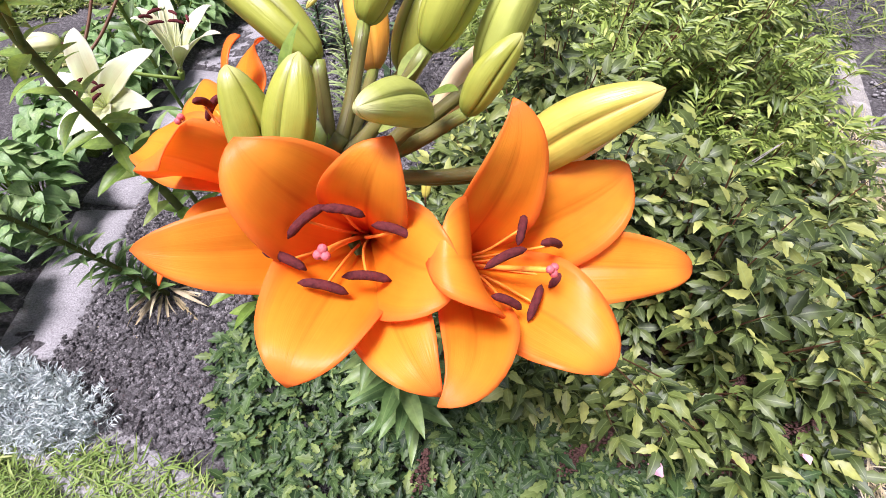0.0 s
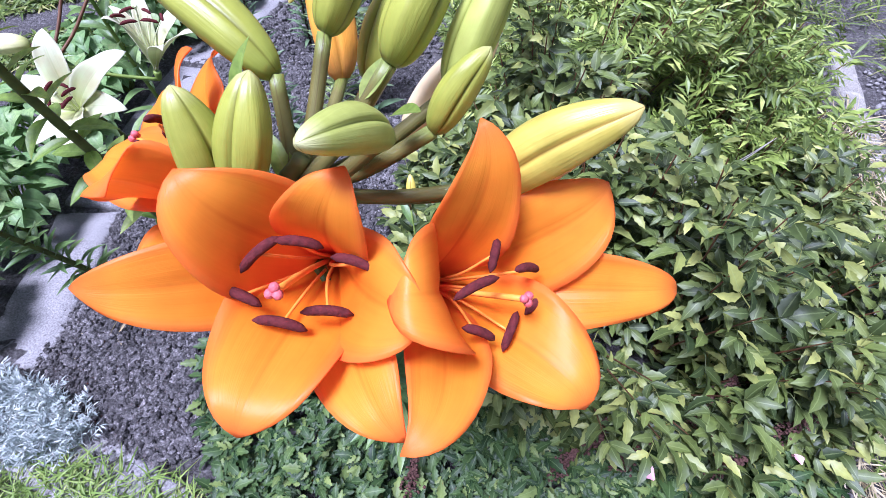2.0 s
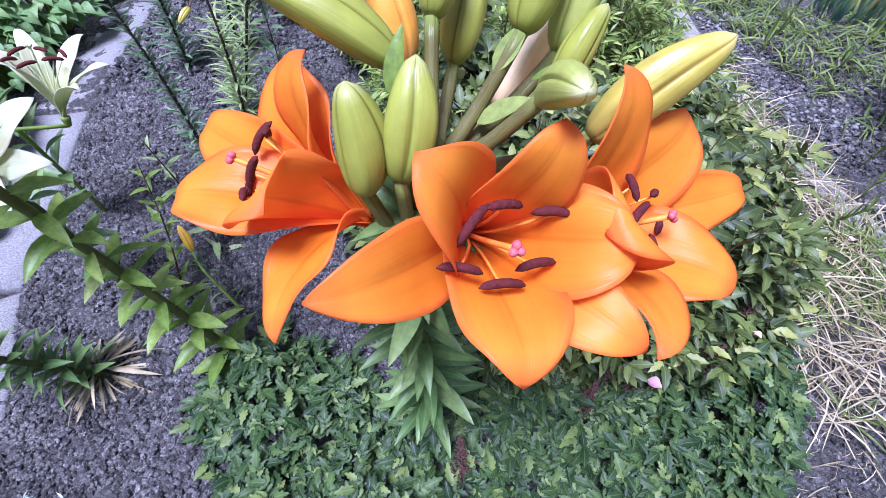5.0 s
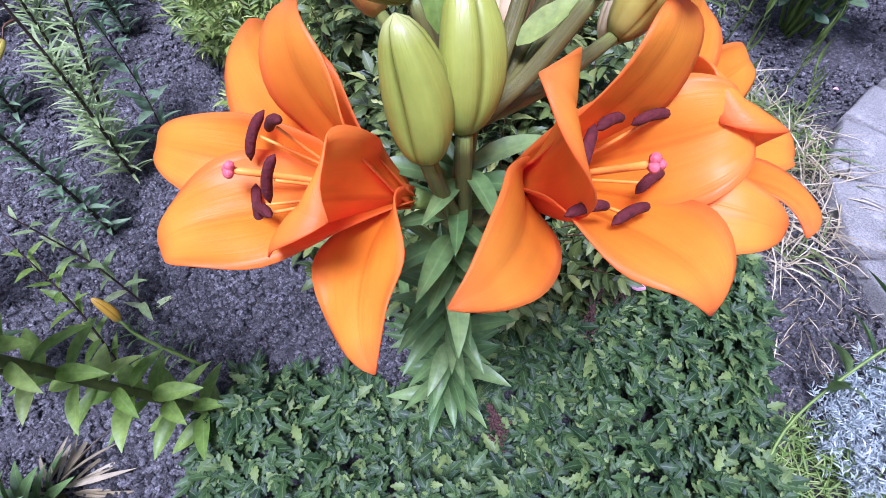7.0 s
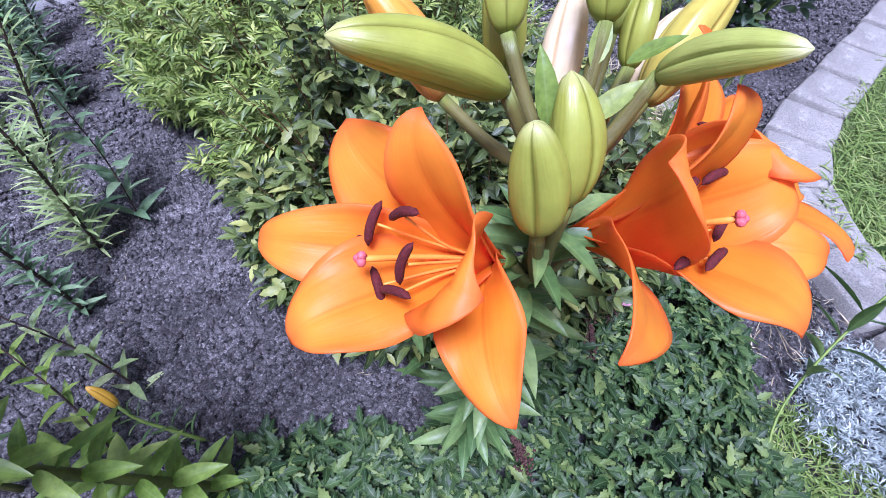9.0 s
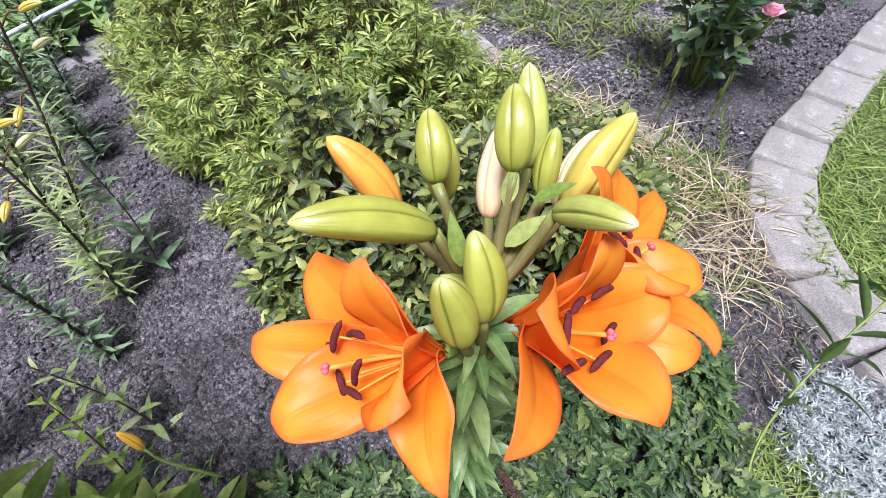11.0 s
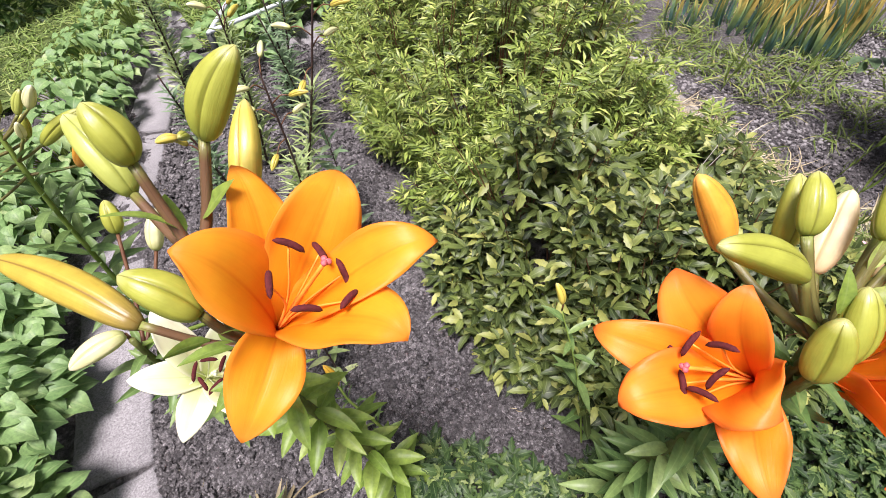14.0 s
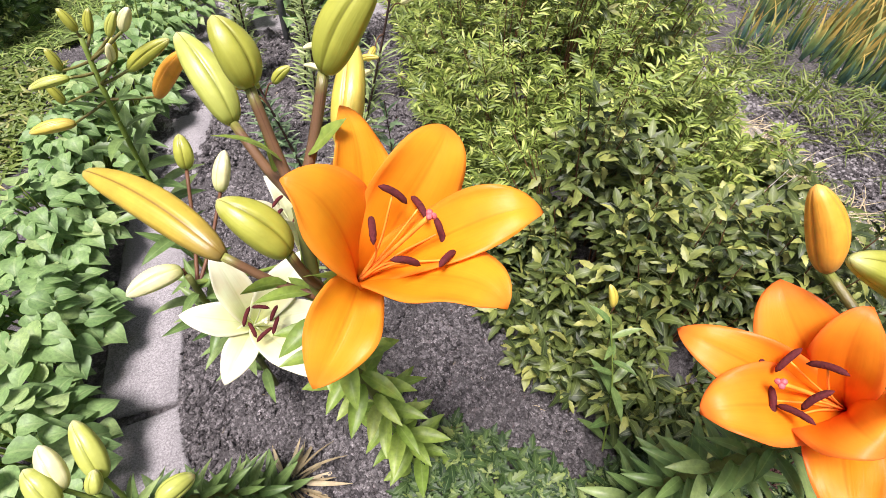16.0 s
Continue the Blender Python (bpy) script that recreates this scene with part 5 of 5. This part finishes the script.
def grass_stalk(x, y, h, seed):
    e = thing("grass_stalk", x, y, 0.0, "upright green weed stalk with narrow leaves", "weed", "weed stalks by the kerb")
    rng = random.Random(seed)
    top = V(rng.uniform(-.05, .05), rng.uniform(-.05, .05), h)
    tube("stem", [(0, 0, -0.005), tuple(top * 0.5 + V(0.01, 0, 0)), tuple(top)], 0.002, 0.001, M_STEMG, e, "", 8, 5)
    ms = []
    for i in range(10):
        s = rng.uniform(0.1, 1.0)
        a = rng.uniform(0, 6.3)
        k = h * rng.uniform(0.25, 0.5)
        ms.append(Matrix.Translation(Vector(top * s)) @ aim((math.cos(a) * 0.5, math.sin(a) * 0.5, 1), (math.cos(a), math.sin(a), 0), 0) @ Matrix.Diagonal((k, k, k, 1)))
    scatter("foliage", [blade(1, 0.09, 0.6, 0.4, 6, 0.3)], ms, M_GRASS, e, "narrow grass-like leaves")


for k, (gx, gy, gh) in enumerate([(1.04, 0.22, 0.2), (1.06, 0.1, 0.16), (0.98, 0.02, 0.14), (1.12, 0.3, 0.15), (0.9, 0.18, 0.12), (1.3, 0.6, 0.2), (1.2, 0.75, 0.22)]):
    grass_stalk(gx, gy, gh, 620 + k)


# beans beside the slabs
def heart_leaf():
    n = 9
    u = np.linspace(0, 1, n)
    w = 0.46 * np.array([0.35, 0.8, 0.98, 1.0, 0.9, 0.72, 0.48, 0.22, 0.02])
    c = np.stack([0 * u, u, 0.10 * np.sin(u * 3) - 0.22 * u * u], 1)
    return strip(c, np.tile(V(1, 0, 0), (n, 1)), w, np.tile(V(0, 0, 1), (n, 1)), np.full(n, 0.28), 2)


def mesh_only(name, data, material):
    v, f, u = data
    me = bpy.data.meshes.new(name)
    me.from_pydata([tuple(q) for q in v], [], f)
    ly = me.uv_layers.new(name="UVMap")
    idx = np.empty(len(me.loops), dtype=np.int32)
    me.loops.foreach_get("vertex_index", idx)
    ly.data.foreach_set("uv", np.asarray(u, dtype=np.float32)[idx].ravel())
    me.polygons.foreach_set("use_smooth", np.ones(len(me.polygons), dtype=bool))
    me.materials.append(material)
    return me


HEART = mesh_only("bean_leaf", heart_leaf(), M_BEAN)


def bean_plant(x, y, r, count, seed, h=0.15, size=0.036):
    e = thing("bean_plant", x, y, 0.0, "bushy bean plant with broad heart-shaped leaves", "bean plant", "row of beans beside the slabs")
    rng = random.Random(seed)
    stems = []
    for i in range(count):
        a, q = rng.uniform(0, 6.3), math.sqrt(rng.random())
        px, py = r * q * math.cos(a), r * 1.25 * q * math.sin(a)
        z = h * (1 - 0.6 * q * q) * rng.uniform(0.55, 1.1) + 0.03
        L = size * rng.uniform(0.75, 1.3)
        d = (math.cos(a) + rng.uniform(-.7, .7), math.sin(a) + rng.uniform(-.7, .7), rng.uniform(-0.7, 0.0))
        m = Matrix.Translation((px, py, z)) @ aim(d, (px * 1.2, py * 1.2, 1), rng.uniform(-0.3, 0.3)) @ Matrix.Diagonal((L, L, L, 1))
        shared("leaf", HEART, e, m)
        if i % 3 == 0:
            stems.append(tube_data(curve_points([V(px * 0.2, py * 0.2, 0), V(px * 0.6, py * 0.6, z * 0.7), V(px, py, z)], 5), [0.002] * 5, 4, False))
    v, f, u = join(stems)
    tagged(mesh_object("stalk_tangle", v, f, M_STEMG, e, "thin pale green stalks", u), kind="stuff")


for k, (bx, by, br, bc) in enumerate([(-0.765, 0.18, 0.07, 110), (-0.775, 0.40, 0.08, 150), (-0.785, 0.63, 0.088, 190), (-0.785, 0.87, 0.1, 210), (-0.75, 1.11, 0.11, 220), (-0.68, 1.35, 0.125, 220), (-0.63, 1.61, 0.13, 190), (-0.55, 1.86, 0.14, 160), (-0.42, 2.2, 0.15, 110)]):
    bean_plant(bx, by, br, bc, 500 + k)


def low_plant(x, y, r, count, seed):
    e = thing("strawberry_plant", x, y, 0.0, "low leafy plant with rounded green leaves by the bed frame", "low plant", "leafy plants by the bed frame")
    rng = random.Random(seed)
    for i in range(count):
        a, q = rng.uniform(0, 6.3), math.sqrt(rng.random())
        qx, qy, z = r * q * math.cos(a), r * q * math.sin(a), 0.16 * (1 - 0.5 * q * q) * rng.uniform(0.5, 1.1)
        L = rng.uniform(0.04, 0.065)
        m = Matrix.Translation((qx, qy, z)) @ aim((math.cos(a), math.sin(a), rng.uniform(-0.3, 0.5)), (qx, qy, 1), rng.uniform(-0.5, 0.5)) @ Matrix.Diagonal((L, L, L, 1))
        shared("leaf", HEART, e, m)
        tube("stalk", [(qx * 0.1, qy * 0.1, 0), (qx * 0.5, qy * 0.5, z * 0.7), (qx, qy, z)], 0.0018, 0.0014, M_STEMG, e, "", 4, 4)


for k, (bx, by) in enumerate([(0.06, 1.97), (0.27, 2.05), (0.5, 1.93), (0.36, 2.35), (0.12, 2.28), (-0.13, 1.78), (0.66, 2.2)]):
    low_plant(bx, by, 0.15, 60, 540 + k)


# rose bush with pink blooms
def rose_bloom(parent, at, r, seed):
    rng = random.Random(seed)
    parts = []
    for ring_i, (count, rad, tilt) in enumerate(((5, 1.0, 0.35), (5, 0.75, 0.8), (4, 0.5, 1.15), (3, 0.28, 1.4))):
        for i in range(count):
            a = 2 * math.pi * (i + 0.5 * ring_i) / count + rng.uniform(-.15, .15)
            b = blade(r * (1.1 if ring_i < 2 else 0.85), r * 1.1, -0.2, 0.5, 6, 0.6, 2)
            m = Matrix.Translation(V(*at) + V(math.cos(a), math.sin(a), 0) * r * 0.12 * rad) @ aim((math.cos(a) * math.cos(tilt), math.sin(a) * math.cos(tilt), math.sin(tilt)), (-math.cos(a), -math.sin(a), 0.6), 0)
            parts.append(moved(b, m))
    v, f, u = join(parts)
    return mesh_object("bloom", v, f, M_PINK, parent, "double pink rose bloom", u)


def rose_bush():
    e = thing("rose_bush", 1.300, 0.220, 0.0, "rose bush with dark leaves and pink blooms", "rose bush")
    rng = random.Random(61)
    parts, ms = [], []
    for i in range(16):
        a = rng.uniform(0, 6.3)
        tip = V(1.30 + 0.28 * math.cos(a) * rng.random(), 0.24 + 0.28 * math.sin(a) * rng.random(), rng.uniform(0.22, 0.46))
        c = curve_points([V(1.30 + rng.uniform(-.03, .03), 0.22 + rng.uniform(-.03, .03), -0.01), (V(1.30, 0.23, 0.0) + tip) / 2 + V(0, 0, 0.06), tip], 8)
        parts.append(tube_data(c, np.linspace(0.005, 0.002, 8), 6))
        for k in range(32):
            p = c[rng.randrange(2, 8)] + V(rng.uniform(-.06, .06), rng.uniform(-.06, .06), rng.uniform(-.05, .04))
            b = rng.uniform(0, 6.3)
            s = rng.uniform(0.035, 0.055)
            ms.append(Matrix.Translation(Vector(p)) @ aim((math.cos(b), math.sin(b), rng.uniform(-.4, .4)), (0, 0, 1), rng.uniform(-.5, .5)) @ Matrix.Diagonal((s, s, s, 1)))
    v, f, u = join(parts)
    tagged(mesh_object("cane_tangle", v, f, M_STEMG, e, "thin green-brown canes", u), kind="stuff")
    scatter("foliage", [blade(1, 0.6, 0.3, 0.3, 6, 0.45)], ms, M_ROSE, e, "dark green rose leaves")
    for i, (p, r) in enumerate([((1.13, 0.19, 0.375), 0.034), ((1.18, 0.15, 0.36), 0.02), ((1.10, 0.10, 0.315), 0.024), ((1.38, 0.3, 0.45), 0.03)]):
        rose_bloom(e, p, r, 600 + i)
        tube("stalk", [(1.28, 0.22, 0.2), ((p[0] + 1.28) / 2, (p[1] + 0.22) / 2, p[2] - 0.08), (p[0], p[1], p[2] - 0.002)], 0.003, 0.002, M_STEMG, e, "", 8, 6)
    at_world(e)


rose_bush()


def iris_clump(x, y, count, h, seed, r=0.075):
    e = thing("iris_clump", x, y, 0.0, "clump of upright sword-shaped leaves, yellowing at the tips", "iris", "iris clumps")
    rng = random.Random(seed)
    ms = []
    for i in range(count):
        a, q = rng.uniform(0, 6.3), r * math.sqrt(rng.random())
        s = h * rng.uniform(0.6, 1.1)
        ms.append(Matrix.Translation((q * math.cos(a), q * math.sin(a), 0)) @ aim((math.cos(a) * 0.22, math.sin(a) * 0.22, 1), (math.cos(a), math.sin(a), 0.2), rng.uniform(-.8, .8)) @ Matrix.Diagonal((s, s, s, 1)))
    scatter("leaves", [blade(1, 0.085, 0.2, 0.15, 7, 0.35), blade(1, 0.07, 0.6, 0.15, 8, 0.35)], ms, M_IRIS, e, "sword-shaped leaves")


for k, (ix, iy, ic, ih) in enumerate([(1.60, 0.86, 42, 0.2), (1.68, 0.73, 42, 0.22), (1.61, 1.04, 42, 0.2), (1.76, 0.94, 45, 0.24), (1.48, 1.15, 24, 0.18), (1.9, 0.78, 45, 0.26), (1.95, 1.1, 45, 0.26), (1.72, 1.3, 40, 0.24)]):
    iris_clump(ix, iy, ic, ih, 700 + k)


# spent plumes, twigs and stray stalks over the ground cover
def spent_plume(x, y, z, dx, dy, seed):
    e = thing("spent_plume", x, y, 0.0, "spent dark brown flower plume", "plume", "spent flower plumes")
    rng = random.Random(seed)
    a, b = V(0, 0, 0.0), V(dx * 0.3, dy * 0.3, z)
    tip = V(dx, dy, z + 0.03)
    tube("stalk", [a, b, tip], 0.0016, 0.001, M_DEAD, e, "", 8, 5)
    parts = []
    for i in range(150):
        s = rng.random()
        p = b + (tip - b) * s + V(rng.gauss(0, 1), rng.gauss(0, 1), rng.gauss(0, 1)) * 0.0065 * (1.15 - s)
        v, f, u = lump(rng, 0.0024)
        parts.append((v + p, f, u))
    v, f, u = join(parts)
    mesh_object("plume", v, f, M_DEAD, e, "dry brown seed heads", u)


for k, (px, py, pz, dx, dy) in enumerate([(0.19, -0.04, 0.085, 0.04, 0.03), (0.27, -0.03, 0.09, 0.055, 0.035), (0.25, -0.01, 0.095, 0.02, 0.035), (0.38, -0.03, 0.09, 0.055, 0.015), (0.50, 0.05, 0.11, 0.05, 0.045), (0.42, 0.05, 0.1, 0.03, 0.035), (0.48, 0.01, 0.1, 0.06, 0.03), (0.02, -0.07, 0.07, 0.01, 0.05), (0.38, 0.02, 0.1, 0.03, 0.035)]):
    spent_plume(px, py, pz, dx, dy, 800 + k)


def side_stalk():
    e = thing("leaning_stalk", 0.18, -0.33, 0.0, "thin pale stalk leaning out with lance-shaped leaves", "stalk")
    pts = curve_points([(0.17, -0.36, 0.0), (0.24, -0.31, 0.03), (0.33, -0.28, 0.06), (0.43, -0.28, 0.12), (0.55, -0.30, 0.19), (0.68, -0.33, 0.26)], 24)
    v, f, u = tube_data(pts, np.linspace(0.0016, 0.0022, 24), 6)
    mesh_object("stem", v, f, M_STEMG, e, "", u)
    stem_leaves(e, pts, 18, 0.52, 0.99, 0.085, 91, 0.45, None, 1.0)
    at_world(e)


side_stalk()


def dry_twig():
    e = thing("dry_twig", 0.5, 0.46, 0.0, "thin bare pale twig leaning out of the shrub", "twig")
    tube("stem", [(0.5, 0.46, 0.0), (0.485, 0.38, 0.2), (0.42, 0.315, 0.275), (0.345, 0.255, 0.285)], 0.002, 0.0008, M_TWIG, e, "", 14, 6)
    for a, b in [((0.46, 0.352, 0.245), (0.49, 0.34, 0.31)), ((0.425, 0.318, 0.273), (0.435, 0.29, 0.32)), ((0.475, 0.366, 0.222), (0.52, 0.37, 0.29)), ((0.395, 0.295, 0.279), (0.37, 0.3, 0.315))]:
        tube("side_twig", [a, ((a[0] + b[0]) / 2, (a[1] + b[1]) / 2, (a[2] + b[2]) / 2 - 0.004), b], 0.0011, 0.0005, M_TWIG, e, "", 6, 5)
    at_world(e)


dry_twig()


def fallen_petal(x, y, z, s, turn):
    v, f, u = blade(s, s * 0.9, 0.5, 0.4, 6, 0.6, 2)
    ob = mesh_object("fallen_petal", v, f, M_PINK, None, "", u)
    ob.matrix_basis = pose(x, y, z, 10, 5, turn)
    tagged(ob, "fallen pale pink rose petal", "petal", "fallen rose petals")


for px, py, pz, ps, pt in [(0.331, -0.036, 0.085, 0.022, 40), (0.52, -0.014, 0.09, 0.014, 10), (0.9, 0.12, 0.03, 0.014, 70), (1.1, 0.02, 0.04, 0.012, 30)]:
    fallen_petal(px, py, pz, ps, pt)

# ---- distance ----
LAWN = [(-40, 0.9), (-2.2, 0.9), (-1.4, 1.3), (-1.05, 1.72), (-0.76, 1.88), (-0.53, 2.02), (-0.4, 2.45), (-0.25, 2.3), (-0.22, 1.8), (0.0, 2.1), (0.2, 2.5), (0.6, 4.6), (3, 40), (-40, 40)]
lawn = mesh_object("lawn", [(x, y, 0.008) for x, y in LAWN], [tuple(range(len(LAWN)))], M_LAWN)
tagged(lawn, "mown green lawn beyond the beds", "lawn", kind="structure")
south = mesh_object("lawn", [(0.60, -1.0, 0.012), (0.68, -0.56, 0.012), (0.83, -0.28, 0.012), (1.0, -0.185, 0.012), (1.3, -0.175, 0.012), (40, -2.2, 0.012), (40, -40, 0.012), (-40, -40, 0.012), (-40, -1.3, 0.012), (-0.9, -0.6, 0.012), (-0.3, -0.75, 0.012), (0.1, -0.9, 0.012)], [tuple(range(12))[::-1]], M_LAWN)
tagged(south, "mown green lawn outside the kerb", "lawn", kind="structure")
tufts("lawn_grass", [(-2.0, 1.2), (-1.4, 1.28), (-1.05, 1.7), (-0.76, 1.88), (-0.55, 2.04), (-0.4, 2.5), (-0.24, 2.3), (-0.21, 1.8), (0.0, 2.12), (0.2, 2.6), (0.3, 3.2), (-2.0, 3.2)], 22000, 0.03, 0.065, 0.1, M_MOSS, "short lawn grass", "grass", 93, 0.7)
tufts("bed_weeds", [(-0.96, 1.2), (-0.88, 1.32), (-0.85, 1.6), (-0.9, 1.74), (-1.05, 1.7), (-1.4, 1.3), (-1.3, 0.9), (-1.02, 0.95)], 4200, 0.022, 0.05, 0.22, M_GRASS, "low green weeds at the edge of the bean bed", "weeds", 94, 0.8, None, 4.0)
edge = slab("far_slab", 0, 0.3, -0.03, 0.03, -0.05, 0.03, M_KERB, 31, (-0.77, 1.865), 99)
tagged(edge, "pale concrete edging of the far bed", "edging", kind="structure")


def round_bush(x, y, r, h, seed):
    e = thing("round_bush", x, y, 0.0, "rounded dark green clipped bush", "bush", "bushes on the lawn")
    rng = random.Random(seed)
    ms = []
    for i in range(2600):
        a, c = rng.uniform(0, 6.3), rng.random()
        s = math.sqrt(1 - c * c)
        q = 1 - 0.25 * rng.random() ** 2 + 0.12 * noise.noise((3 * s * math.cos(a) + seed, 3 * s * math.sin(a), 3 * c))
        p = Vector((r * q * s * math.cos(a), r * q * s * math.sin(a), h * q * c + 0.02))
        k = rng.uniform(0.03, 0.06)
        ms.append(Matrix.Translation(p) @ aim((s * math.cos(a) + rng.uniform(-.8, .8), s * math.sin(a) + rng.uniform(-.8, .8), c + rng.uniform(-.8, .8)), (s * math.cos(a), s * math.sin(a), c)) @ Matrix.Diagonal((k, k, k, 1)))
    fo = scatter("foliage", [blade(1, 0.4, 0.3, 0.3, 4)], ms, M_HEDGE, e, "dense dark leaves")
    tube("trunk", [(0, 0, -0.02), (0.01, 0, h * 0.4), (0, 0.01, h * 0.8)], 0.03, 0.012, M_STEMR, e, "", 6, 7)


for k, (bx, by, br, bh) in enumerate([(-1.25, 2.04, 0.3, 0.36), (-0.95, 2.75, 0.32, 0.38), (-1.85, 2.4, 0.42, 0.46), (-0.05, 3.1, 0.36, 0.42), (-1.9, 3.3, 0.5, 0.5)]):
    round_bush(bx, by, br, bh, 900 + k)


def bed_frame():
    e = thing("bed_frame", -0.205, 1.65, 0.0, "low metal bed frame with pale rails on dark posts", "garden frame")
    for x, y in ((-0.205, 1.65), (0.17, 2.33), (0.63, 1.95)):
        tube("post", [(x, y, -0.02), (x, y, 0.08), (x - 0.002, y, 0.165)], 0.012, 0.012, M_METAL, e, "dark metal post", 5, 4)
    tube("rail", [(-0.21, 1.64, 0.17), (-0.03, 1.98, 0.172), (0.175, 2.34, 0.175)], 0.0075, 0.0075, M_RAIL, e, "pale rail", 5, 6)
    tube("rail", [(-0.205, 1.65, 0.17), (0.21, 1.8, 0.172), (0.64, 1.954, 0.175)], 0.0075, 0.0075, M_RAIL, e, "pale rail", 5, 6)
    at_world(e)


bed_frame()
